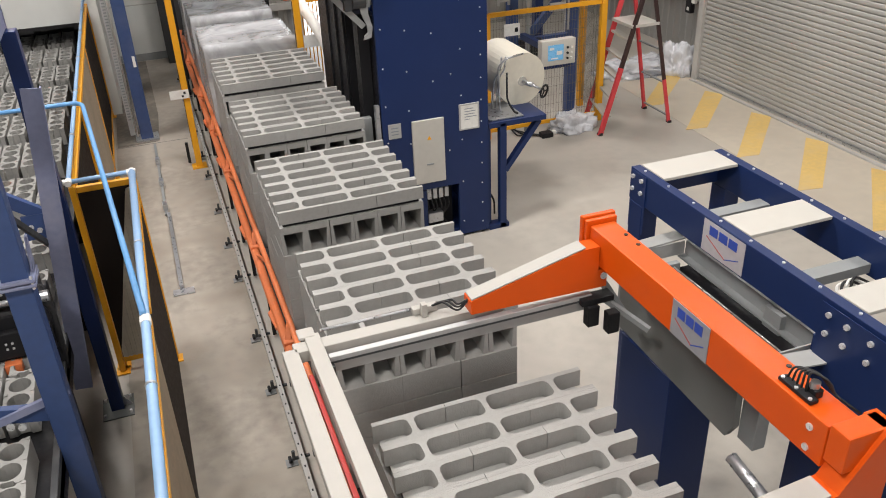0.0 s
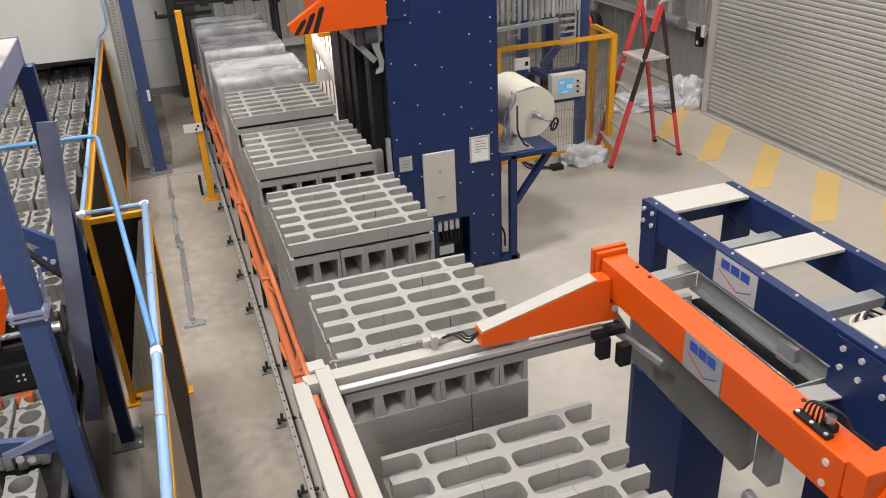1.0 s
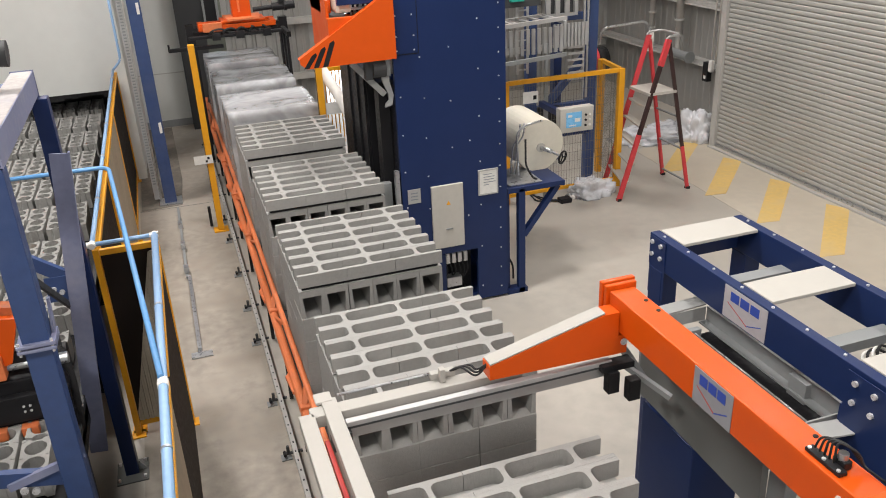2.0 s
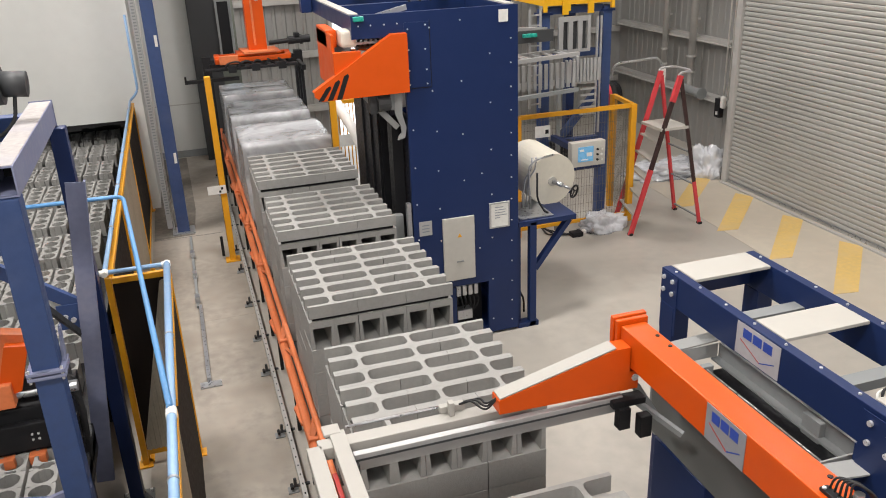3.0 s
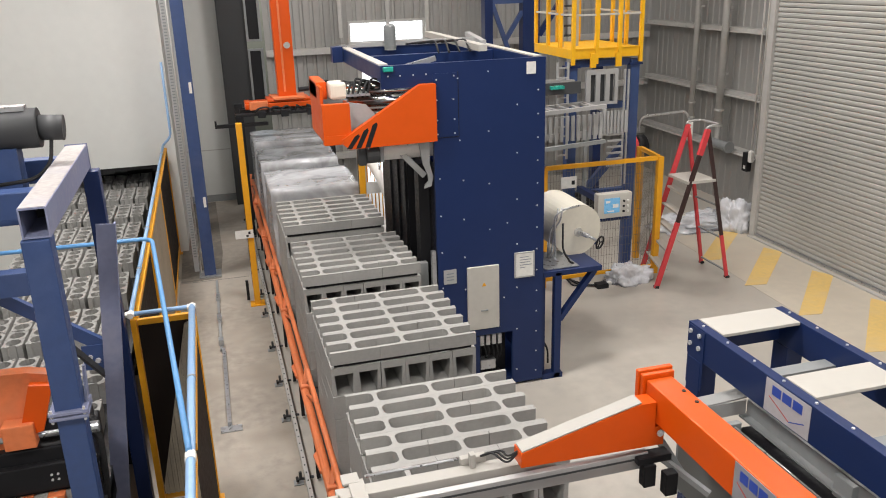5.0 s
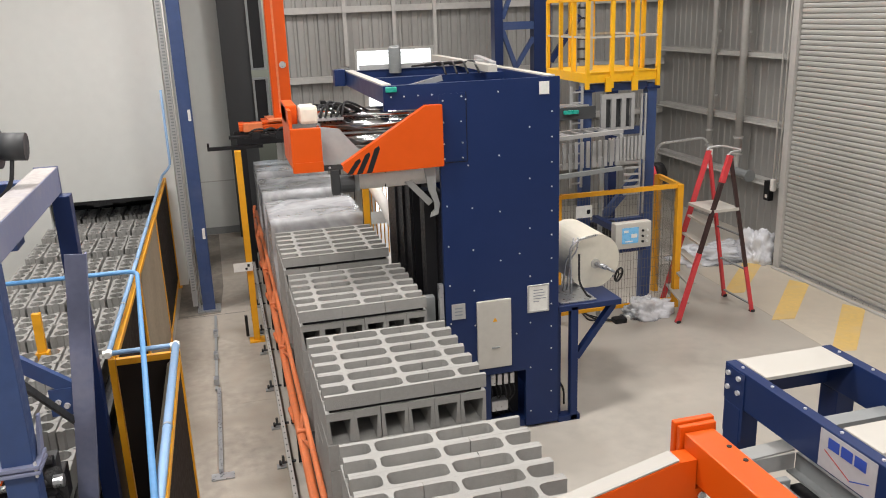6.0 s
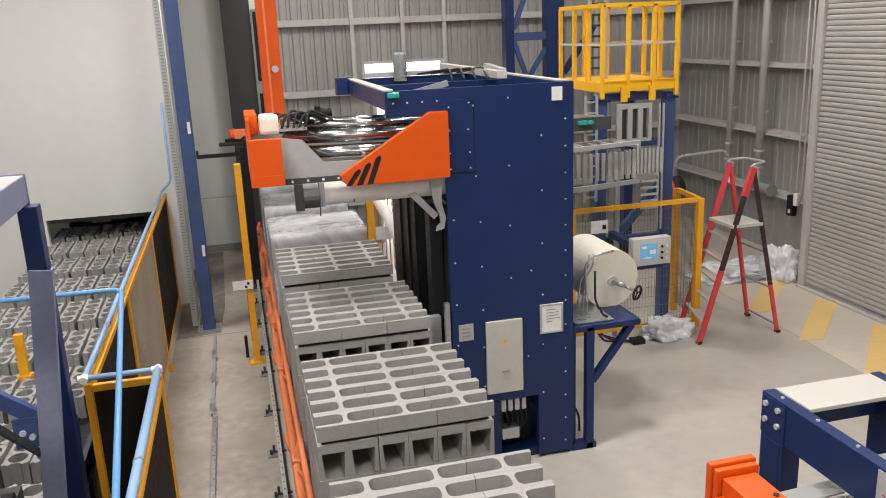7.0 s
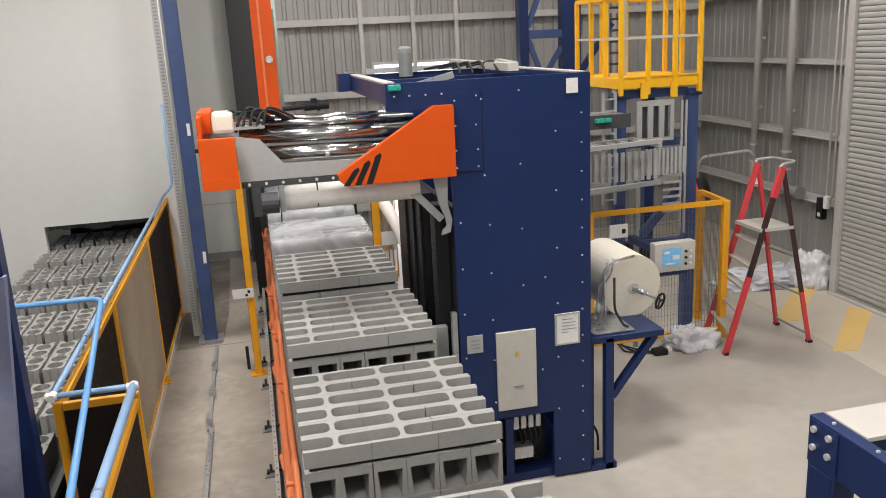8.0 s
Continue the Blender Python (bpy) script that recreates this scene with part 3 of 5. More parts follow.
spots = [(3.06, 0.15 + 0.245 * i) for i in range(14)] + [(2.83, 0.2 + 0.5 * i) for i in range(7)] + [(1.99, 0.9 + 0.4 * i) for i in range(5)] + [(2.24, 0.85 + 0.4 * i) for i in range(2)] + [(2.24, 1.62 + 0.42 * i) for i in range(3)] + [(1.98, 3.5), (2.16, 3.53), (2.2, 3.5), (2.15, 3.3), (2.16, 3.1), (2.16, 2.96), (1.98, 3.3), (1.98, 3.1), (1.98, 2.96), (2.21, 2.88), (2.52, 3.55), (2.52, 2.95), (2.52, 2.4), (2.52, 1.9), (1.5, 3.56), (1.62, 3.56), (1.75, 3.56), (1.88, 3.56), (2.68, 1.1), (2.72, 1.95)]
bolt.transform(Matrix.Diagonal((0.72, 1, 0.72, 1)))
for x, z in spots:
    piece("bolt", bolt, tower, (x, YT - (0.006 if x < 2.2 and z > 2.93 and x > 1.945 else 0), z))
bm = box(B(), 2.255, 2.615, YT - 0.035, YT - 0.001, 0.77, 1.5, 0.008)
ebox = part("cable_box", bm, CREAM, tower, "cream electrical cover plate")
part("warning_mark", prism(B(), [(2.415, 1.275), (2.465, 1.275), (2.44, 1.32)], "y", YT - 0.038, YT - 0.036), YELLOW, ebox)
part("handle", box(B(), 2.40, 2.48, YT - 0.045, YT - 0.036, 0.985, 1.0), GREY, ebox)
sgn = part("sign", box(B(), 2.8, 3.03, YT - 0.012, YT - 0.001, 1.31, 1.6), SIGN_WHITE, tower, "framed white notice sheet")
bm = box(B(), 2.8, 3.03, YT - 0.018, YT - 0.0125, 1.31, 1.325)
box(bm, 2.8, 3.03, YT - 0.018, YT - 0.0125, 1.585, 1.6)
box(bm, 2.8, 2.815, YT - 0.018, YT - 0.0125, 1.325, 1.585)
box(bm, 3.015, 3.03, YT - 0.018, YT - 0.0125, 1.325, 1.585)
part("sign_frame", bm, ALUMINIUM, sgn)
for i, wdt in enumerate((0.1, 0.13, 0.12, 0.14, 0.06)):
    part("text_line", box(B(), 2.86, 2.86 + wdt, YT - 0.0145, YT - 0.0125, 1.54 - 0.03 * i, 1.548 - 0.03 * i), SIGN_INK, sgn)
plate = part("plate", box(B(), 2.0, 2.14, YT - 0.01, YT - 0.001, 1.34, 1.5), ALUMINIUM, tower, "small grey rating plate")
for k in range(3):
    part("text_line", box(B(), 2.03, 2.11, YT - 0.0125, YT - 0.0105, 1.38 + 0.035 * k, 1.392 + 0.035 * k), SIGN_INK, plate)
part("label", box(B(), 2.93, 3.03, YT - 0.008, YT - 0.001, 3.5, 3.62), SIGN_WHITE, tower, "white label plate")
# orange guard shield with black chevrons
shield_pts = [(1.01, 2.95), (1.07, 2.90), (1.95, 2.91), (1.95, 3.46), (1.80, 3.46), (1.01, 2.985)]
shield = part("guard_shield", prism(B(), shield_pts, "y", YT - 0.10, YT - 0.085), ORANGE, tower, "orange sheet guard with black hazard stripes")
part("shield_edge", prism(B(), [(1.01, 2.985), (1.80, 3.46), (1.95, 3.46), (1.95, 3.475), (1.795, 3.475), (1.0, 2.995)], "y", YT - 0.10, YT - 0.02), ORANGE, shield)
for i in range(3):
    x = 1.04 + 0.09 * i
    part("chevron", prism(B(), [(x, 2.905), (x + 0.05, 2.905), (x + 0.135, 3.02 + 0.05 * i), (x + 0.125, 3.045 + 0.05 * i), (x + 0.085, 3.022 + 0.05 * i)], "y", YT - 0.1025, YT - 0.1005), BLACK, shield)
# swing arm under the guard
bm = bar(B(), (1.55, YT + 0.15, 2.86), (1.86, YT + 0.12, 2.52), 0.04, 0.06)
part("swing_arm", bm, HEAD_GREY, tower)
bm = prism(B(), [(1.79, 2.9), (1.91, 2.9), (1.90, 2.66), (1.935, 2.52), (1.915, 2.42), (1.84, 2.40), (1.85, 2.44), (1.885, 2.47), (1.88, 2.54), (1.83, 2.66)], "y", YT + 0.05, YT + 0.08)
part("hook_plate", bm, HEAD_GREY, tower, "grey cast hook plate")
part("lamp_lens", box(B(), 1.45, 1.55, YT - 0.04, YT - 0.002, 3.605, 3.652, 0.008), GREEN, tower, "green signal lens")
rod(bm := B(), (1.38, 9.62, 3.62), (1.5, 9.62, 3.62), 0.075, 18)
part("wheel", bm, DARK_GREY, tower)
part("wheel_bracket", box(B(), 1.3, 1.425, 9.45, 9.6, 3.5, 3.68), NAVY, tower)
rod(bm := B(), (2.0, 9.4, 3.62), (2.0, 9.4, 3.9), 0.07, 18)
rod(bm, (2.0, 9.4, 3.9), (2.0, 9.4, 3.925), 0.07, 18, 0.045)
for k in range(5):
    rod(bm, (2.0, 9.4, 3.66 + 0.045 * k), (2.0, 9.4, 3.675 + 0.045 * k), 0.079, 18)
part("motor", bm, GREY, tower, "grey drive motor on top")
bar(bm := B(), (2.8, 10.6, 3.7), (2.76, 8.15, 3.7), 0.1, 0.07)
part("top_rail", bm, CREAM, tower, "cream rail lying along the top")
bar(bm := B(), (3.3, 10.4, 3.69), (3.02, 8.9, 3.69), 0.07, 0.06)
part("top_rail", bm, ALUMINIUM, tower)
bar(bm := B(), (1.6, 9.5, 3.69), (3.1, 9.5, 3.69), 0.05, 0.05)
part("top_rail", bm, ALUMINIUM, tower)
bar(bm := B(), (1.55, 7.36, 3.6), (2.0, 7.36, 3.7), 0.03, 0.05)
part("strut", bm, STEEL, tower)
for i in range(4):
    tube(bm := B(), [(2.3 + 0.12 * i, 8.3, 3.66), (2.4 + 0.12 * i, 8.8, 3.75), (2.2 + 0.15 * i, 9.4, 3.68)], 0.012, 6)
    part("cable", bm, RUBBER, tower)
part("control_box", box(B(), 1.74, 1.87, 7.42, 7.51, 1.25, 1.56, 0.008), GREY, tower)
part("edge_guard", box(B(), 1.88, 1.925, YT + 0.0, YT + 0.06, 0.9, 1.72), STEEL, tower)

# ---- sliding film head ----
head = thing("film_cutter", (0.0, 7.3, 3.0), "orange and grey sliding film cutting unit with chrome rollers", "film cutter")
bm = box(B(), 0.0, 0.27, 7.22, 7.28, 2.95, 3.34, 0.006)
part("end_cover", bm, ORANGE, head)
part("end_cover_lip", box(B(), 0.005, 0.272, 7.212, 7.218, 2.95, 3.04), ORANGE, head)
bm = box(B(), 0.0, 0.03, 7.281, 8.05, 2.98, 3.5, 0.005)
part("end_side", bm, ORANGE, head)
part("end_top", box(B(), 0.0, 0.1, 7.5, 8.05, 3.35, 3.52, 0.01), ORANGE, head)
part("drive_cover", box(B(), 0.11, 0.27, 7.35, 7.6, 3.36, 3.52, 0.03), ROLL_WHITE, head, "white plastic drive cover")
bm = prism(B(), [(0.275, 2.98), (1.7, 2.98), (1.7, 3.08), (0.62, 3.1), (0.45, 3.3), (0.275, 3.33)], "y", 7.345, 7.37)
part("front_plate", bm, HEAD_GREY, head, "light grey side plate")
part("bottom_beam", box(B(), 0.28, 1.72, 7.345, 7.4, 2.93, 2.975), DARK_GREY, head)
for i in range(11):
    rod(bm := B(), (0.34 + 0.13 * i, 7.347, 2.955), (0.34 + 0.13 * i, 7.337, 2.955), 0.012, 8)
    part("bolt", bm, BOLT, head)
for x in (0.56, 0.86):
    tube(bm := B(), [(x, 7.42, 2.95), (x + 0.01, 7.42, 2.8), (x, 7.42, 2.62 if x < 0.6 else 2.72)], 0.006, 6)
    part("hanging_cord", bm, RUBBER, head)
part("cord_weight", box(B(), 0.545, 0.575, 7.405, 7.435, 2.74, 2.8, 0.006), DARK_GREY, head)
for y, z, r in ((7.56, 3.40, 0.035), (7.52, 3.31, 0.062), (7.5, 3.17, 0.065), (7.75, 3.42, 0.03), (7.85, 3.25, 0.04)):
    rod(bm := B(), (0.3, y, z), (1.7, y, z - 0.03), r, 14)
    part("roller", bm, CHROME, head)
for x in (0.45, 0.95, 1.3):
    part("cross_bar", box(B(), x, x + 0.03, 7.35, 7.95, 3.12, 3.15), STEEL, head)
part("back_plate", box(B(), 0.03, 1.7, 8.0, 8.04, 2.98, 3.36), GREY, head)
rng = random.Random(9)
for i in range(7):
    x = 0.18 + 0.05 * i
    tube(bm := B(), [(x, 7.4, 3.36), (x + 0.05, 7.45, 3.5 + rng.uniform(0, 0.06)), (x + 0.15, 7.5, 3.5), (x + 0.3 + rng.uniform(0, 0.1), 7.6, 3.38)], 0.012, 6)
    part("hose", bm, RUBBER, head)
part("hose_plate", box(B(), 0.2, 0.5, 7.36, 7.55, 3.38, 3.4), STEEL, head)
rod(bm := B(), (0.58, 7.5, 2.8), (1.7, 7.5, 2.8), 0.1, 28)
smooth(part("film_roll", bm, PLASTIC_WHITE, head, "white film roll under the cutting unit").data)
rod(bm := B(), (0.42, 7.34, 2.8), (0.55, 7.34, 2.8), 0.085, 16)
part("pulley", bm, DARK_GREY, head)
part("pulley_bracket", box(B(), 0.35, 0.42, 7.32, 7.42, 2.7, 2.93), DARK_GREY, head)
part("clamp_bracket", box(B(), 0.56, 0.6, 7.32, 7.4, 2.72, 2.93), GREY, head)

# ---- safety fence ----
def fence_panel(name, a, b, top, dark, label, framed=True):
    """A yellow-framed fence panel from a to b on the floor plan."""
    a, b = Vector((*a, 0)), Vector((*b, 0))
    d = (b - a).normalized()
    ob = thing(name, a, label, "fence", "safety fence panels")
    for p in (a, b) if framed else ():
        part("post", bar(B(), p + Vector((0, 0, 0.0)), p + Vector((0, 0, top)), 0.05, 0.05, 0.004, up=d), YELLOW, ob)
        part("foot", box(B(), p.x - 0.06, p.x + 0.06, p.y - 0.06, p.y + 0.06, 0.004, 0.016), YELLOW, ob)
    for z in (0.14, top - 0.03) if framed else (top - 0.03,):
        part("frame_rail", bar(B(), a + d * 0.03 + Vector((0, 0, z)), b - d * 0.03 + Vector((0, 0, z)), 0.045, 0.05, 0.004), YELLOW, ob)
    if dark:
        part("infill", bar(B(), a + d * 0.03 + Vector((0, 0, top / 2 + (0.05 if framed else -0.02))), b - d * 0.03 + Vector((0, 0, top / 2 + (0.05 if framed else -0.02))), 0.012, top - (0.2 if framed else 0.06)), MESH_DARK, ob, "dark tinted infill sheet")
    else:
        n = d.cross(Vector((0, 0, 1)))
        length = (b - a).length - 0.06
        k = int(length / 0.05)
        bm = B()
        prev = None
        for i in range(k + 1):
            p = a + d * (0.03 + length * i / k) + n * (0.012 if i % 2 else -0.012)
            row = [bm.verts.new(p + Vector((0, 0, 0.16)) + n * s) for s in (0, 0.006)] + [bm.verts.new(p + Vector((0, 0, top - 0.06)) + n * s) for s in (0, 0.006)]
            if prev:
                bm.faces.new((prev[0], row[0], row[2], prev[2]))
                bm.faces.new((prev[1], prev[3], row[3], row[1]))
            prev = row
        part("infill", bm, TAN_PANEL, ob, "dusty tan corrugated infill")
    return ob


ret = fence_panel("fence_panel", (-0.99, 6.14), (-0.52, 6.14), 1.86, True, "narrow yellow-framed return panel with dark tinted sheet")
for i in range(20):
    x = -0.955 + 0.021 * i
    top = [min(1.78, 0.25 + (u + 0.955) / 0.36 * 1.53) for u in (x, x + 0.0195)]
    part("rib", prism(B(), [(x, 0.17), (x + 0.0195, 0.17), (x + 0.0195, top[1]), (x, top[0])], "y", 6.108 if i % 2 else 6.118, 6.132), RIB, ret)
fence_panel("fence_panel", (-0.98, 6.22), (-0.98, 8.3), 1.86, True, "yellow-framed fence panel with dark sheet beside the block line")
fence_panel("fence_panel", (-0.98, 8.36), (-0.98, 10.9), 1.86, False, "yellow-framed fence panel with dusty corrugated sheet")
fence_panel("fence_panel", (-0.98, 10.96), (-0.98, 13.6), 1.86, True, "yellow-framed fence panel next to the chamber wall")
fence_panel("fence_panel", (-0.51, 6.08), (-0.51, 3.98), 1.86, True, "fence panel with dark sheet and yellow top rail along the walkway", False)
fence_panel("fence_panel", (-0.51, 3.92), (-0.51, 1.9), 1.86, False, "fence panel with corrugated sheet and yellow top rail along the walkway", False)

pipe = thing("compressed_air_pipe", (-0.98, 6.1, 1.9), "light blue compressed air pipe along the fence top", "pipe")
for pts, r in (([(-1.0, 6.12, 1.92), (-1.0, 13.5, 1.92)], 0.02), ([(-1.0, 6.1, 1.92), (-0.515, 6.1, 1.92)], 0.02), ([(-0.515, 6.1, 1.92), (-0.515, 1.7, 1.92)], 0.028), ([(-1.0, 13.5, 1.92), (-0.86, 13.56, 2.05), (-0.86, 13.56, 3.25)], 0.02)):
    tube(bm := B(), pts, r, 12)
    part("pipe_run", bm, PALE_PIPE, pipe)
tube(bm := B(), [(-3.2, 7.32, 2.2), (-0.85, 7.27, 2.2), (-0.52, 3.78, 1.95)], 0.02, 10, 10)
part("branch_pipe", bm, BLUE_PIPE, pipe)
for p in ((-1.0, 6.1, 1.92), (-0.515, 6.1, 1.92), (-0.515, 3.76, 1.92)):
    rod(bm := B(), Vector(p) - Vector((0, 0.045, 0)), Vector(p) + Vector((0, 0.03, 0)), 0.026 if p[1] > 5 else 0.033, 14)
    if p[1] > 5:
        rod(bm, Vector(p) - Vector((0.04, 0, 0)), Vector(p) + Vector((0.03, 0, 0)), 0.025, 12)
    part("fitting", bm, PLASTIC_WHITE, pipe, "white pipe fitting")
for y in (4.75, 3.1, 2.2):
    rod(bm := B(), (-0.515, y, 1.92), (-0.515, y + 0.02, 1.92), 0.032, 14)
    part("clip", bm, STEEL, pipe)
for y in (7.2, 8.6, 10.0, 11.4, 12.8):
    rod(bm := B(), (-1.0, y, 1.92), (-1.0, y + 0.025, 1.92), 0.027, 12)
    part("clip", bm, STEEL, pipe)

# ---- blue hall column with cable tray ----
col = thing("steel_column", (-0.53, 12.3, 0), "blue painted steel column with a cable tray", "column", "", "structure")
part("shaft", box(B(), -0.62, -0.44, 12.22, 12.4, 0.0, 8, 0.008), BLUE, col)
part("base_plate", box(B(), -0.7, -0.36, 12.14, 12.48, 0.004, 0.03), STEEL, col)
tray = part("cable_tray", box(B(), -0.77, -0.69, 12.4, 12.43, 0.05, 8), ALUMINIUM, col, "perforated zinc cable tray")
rung = mesh_from("rung", box(B(), -0.022, 0.022, -0.004, 0, 0, 0.02), GREY)
for i in range(110):
    piece("slot", rung, tray, (-0.73, 12.398, 0.3 + 0.045 * i))
for z in (1.15, 2.9):
    part("clip", box(B(), -0.50, -0.46, 12.2, 12.218, z, z + 0.16), PLASTIC_WHITE, col)
conduit = thing("conduit", (-0.66, 12.38, 0), "thin white conduit beside the blue column", "conduit")
moved(col, 0.05, 0.0, 0.0)
rod(bm := B(), (-0.62, 12.38, 0.02), (-0.62, 12.38, 7.9), 0.014, 8)
part("tube", bm, PLASTIC_WHITE, conduit)

# ---- light curtain posts ----
def curtain_post(x, y, z0, z1, tag_side):
    ob = thing("light_curtain_post", (x, y, z0), "yellow light curtain post with a white tag", "safety post", "light curtain posts")
    part("post", box(B(), x - 0.042, x + 0.042, y - 0.05, y + 0.05, z0, z1, 0.008), YELLOW, ob)
    part("lens_strip", box(B(), x - 0.046, x - 0.043, y - 0.015, y + 0.015, z0 + 0.3, z1 - 0.15), BLACK, ob)
    part("base_plate", box(B(), x - 0.1, x + 0.1, y - 0.1, y + 0.1, z0 + 0.004, z0 + 0.02), YELLOW, ob)
    return ob


p = curtain_post(0.16, 10.8, 0.0, 2.64, -1)
tg = part("tag", box(B(), -0.05, 0.2, 10.70, 10.705, 1.04, 1.16), SIGN_WHITE, p, "white tag with a small mark")
part("mark", box(B(), 0.13, 0.16, 10.697, 10.6995, 1.10, 1.135), BLACK, tg)
part("mark", box(B(), 0.10, 0.13, 10.697, 10.6995, 1.06, 1.09), BLACK, tg)
part("bracket", box(B(), 0.02, 0.06, 10.86, 10.9, 0.05, 0.35), BLACK, p)
p = curtain_post(1.66, 10.0, 0.4, 2.45, 1)
tg = part("tag", box(B(), 1.7, 1.98, 9.9, 9.905, 1.72, 1.88), SIGN_WHITE, p, "white tag with a small mark")
part("mark", box(B(), 1.9, 1.95, 9.897, 9.8995, 1.77, 1.83), BLACK, tg)
part("guard", box(B(), 1.7, 2.3, 10.3, 10.34, 2.2, 2.25), YELLOW, p)
for i in range(12):
    rod(bm := B(), (1.74 + 0.05 * i, 10.32, 1.2), (1.74 + 0.05 * i, 10.32, 2.2), 0.008, 6)
    part("guard_wire", bm, YELLOW, p)

roll2 = thing("film_tube", (1.9, 9.9, 1.6), "white film tube hanging beside the tower", "film tube")
tube(bm := B(), [(1.75, 10.2, 2.25), (1.9, 9.8, 1.9), (1.98, 9.6, 1.62)], 0.07, 12)
part("tube", bm, PLASTIC_WHITE, roll2)

# ---- floor cable bar ----
fb = thing("floor_rail", (-0.36, 9, 0), "narrow grey steel guide rail bolted to the floor", "floor rail")
part("bar", box(B(), -0.385, -0.345, 7.4, 9.3, 0.016, 0.06), STEEL, fb)
part("bar", box(B(), -0.41, -0.375, 9.3, 11.9, 0.016, 0.045), GREY, fb)
part("foot", box(B(), -0.46, -0.24, 7.28, 7.4, 0.004, 0.018), STEEL, fb)
for y in (9.4, 10.2, 11.0):
    part("bracket", box(B(), -0.42, -0.36, y, y + 0.12, 0.046, 0.12), STEEL, fb)

# ---- orange clamp frame over the stacks ----
cl = thing("clamp_frame", (2.1, 2.4, 2.05), "orange beam frame with white clamping bars round a block stack", "clamp frame")
main = part("main_beam", box(B(), 2.03, 2.18, 1.5, 3.27, 2.05, 2.25, 0.008), ORANGE, cl)
part("end_plate", box(B(), 2.005, 2.21, 3.31, 3.345, 1.99, 2.285, 0.006), ORANGE, main)
part("end_plate", box(B(), 2.012, 2.2, 3.275, 3.305, 2.0, 2.275, 0.006), ORANGE, main)
for y in (3.1, 2.98, 1.85, 1.72):
    rod(bm := B(), (2.15, y, 2.245), (2.15, y, 2.254), 0.012, 8)
    part("hole", bm, BLACK, main)
arm_far = part("far_arm", prism(B(), [(1.27, 1.94), (2.025, 1.92), (2.08, 1.92), (2.08, 2.03), (2.025, 2.03), (2.025, 2.18), (1.94, 2.18), (1.27, 2.02)], "y", 3.15, 3.25), ORANGE, cl, "tapered orange arm with a pale top")
part("arm_top", prism(B(), [(1.275, 2.024), (1.94, 2.184), (1.94, 2.192), (1.275, 2.032)], "y", 3.155, 3.245), WHITE, arm_far)
rod(bm := B(), (2.05, 3.13, 2.0), (2.05, 3.138, 2.0), 0.02, 8)
part("bolt", bm, BOLT, arm_far)
arm_near = part("near_arm", prism(B(), [(1.2, 1.86), (2.25, 1.8), (2.25, 2.27), (2.19, 2.27), (2.02, 2.02), (1.2, 1.95)], "y", 1.38, 1.5), ORANGE, cl, "tapered orange arm with a pale top")
part("arm_top", prism(B(), [(1.2, 1.952), (1.99, 2.021), (1.99, 2.03), (1.2, 1.96)], "y", 1.385, 1.495), WHITE, arm_near)
part("end_cap", box(B(), 2.03, 2.24, 1.40, 1.495, 2.1, 2.27, 0.008), ORANGE, arm_near)
for z in (2.09, 2.19):
    rod(bm := B(), (2.022, 1.58, z), (2.032, 1.58, z), 0.016, 8)
    part("bolt", bm, BOLT, arm_near)
part("clamp_bar", box(B(), 0.34, 1.5, 3.24, 3.33, 1.83, 1.9, 0.006), WHITE, cl, "white clamping bar")
part("clamp_bar", box(B(), 0.28, 0.36, 1.2, 3.28, 1.83, 1.9, 0.006), WHITE, cl, "white clamping bar")
part("clamp_bar", box(B(), 0.41, 0.49, 1.2, 3.36, 1.85, 1.915, 0.006), WHITE, cl, "white clamping bar")
part("corner_plate", box(B(), 0.38, 0.47, 3.33, 3.42, 1.90, 1.918, 0.006), WHITE, cl)
part("cable_channel", box(B(), 0.374, 0.396, 1.2, 3.1, 1.82, 1.85), CABLE_RED, cl, "red lined slot between the bars")
for z, y, t in ((1.77, 3.18, 0.05), (1.83, 3.16, 0.04)):
    part("profile", box(B(), 0.5, 2.0, y, y + t, z, z + 0.05, 0.004), ALUMINIUM, cl, "aluminium guide profile")
part("profile_groove", box(B(), 0.5, 2.0, 3.156, 3.158, 1.843, 1.855), DARK_GREY, cl)
part("slide_block", box(B(), 0.42, 0.52, 3.13, 3.22, 1.74, 1.84, 0.006), DARK_GREY, cl)
part("sensor_bracket", box(B(), 1.0, 1.14, 3.32, 3.36, 1.9, 1.94, 0.006), WHITE, cl)
part("sensor_bracket", box(B(), 1.04, 1.07, 3.28, 3.32, 1.9, 1.98, 0.004), WHITE, cl)
tube(bm := B(), [(0.5, 3.37, 1.915), (1.0, 3.36, 1.92)], 0.008, 6)
part("tension_rod", bm, STEEL, cl)
for i in range(3):
    tube(bm := B(), [(1.1, 3.33, 1.93), (1.16 + 0.03 * i, 3.3, 1.97), (1.22, 3.22, 1.93 + 0.02 * i), (1.29, 3.2, 2.02)], 0.006, 6)
    part("cable", bm, RUBBER, cl)
sens = part("sensor_carrier", box(B(), 1.92, 2.12, 3.12, 3.2, 1.83, 1.87, 0.006), BLACK, cl)
for x, y in ((1.95, 3.1), (2.02, 3.0)):
    part("sensor", box(B(), x, x + 0.07, y, y + 0.06, 1.70, 1.83, 0.006), BLACK, sens)
part("stay", bar(B(), (2.05, 3.2, 1.85), (2.25, 2.95, 1.7), 0.03, 0.03), GREY, cl)
part("stay", bar(B(), (2.1, 3.22, 1.9), (2.3, 3.3, 1.6), 0.05, 0.03), GREY, cl)
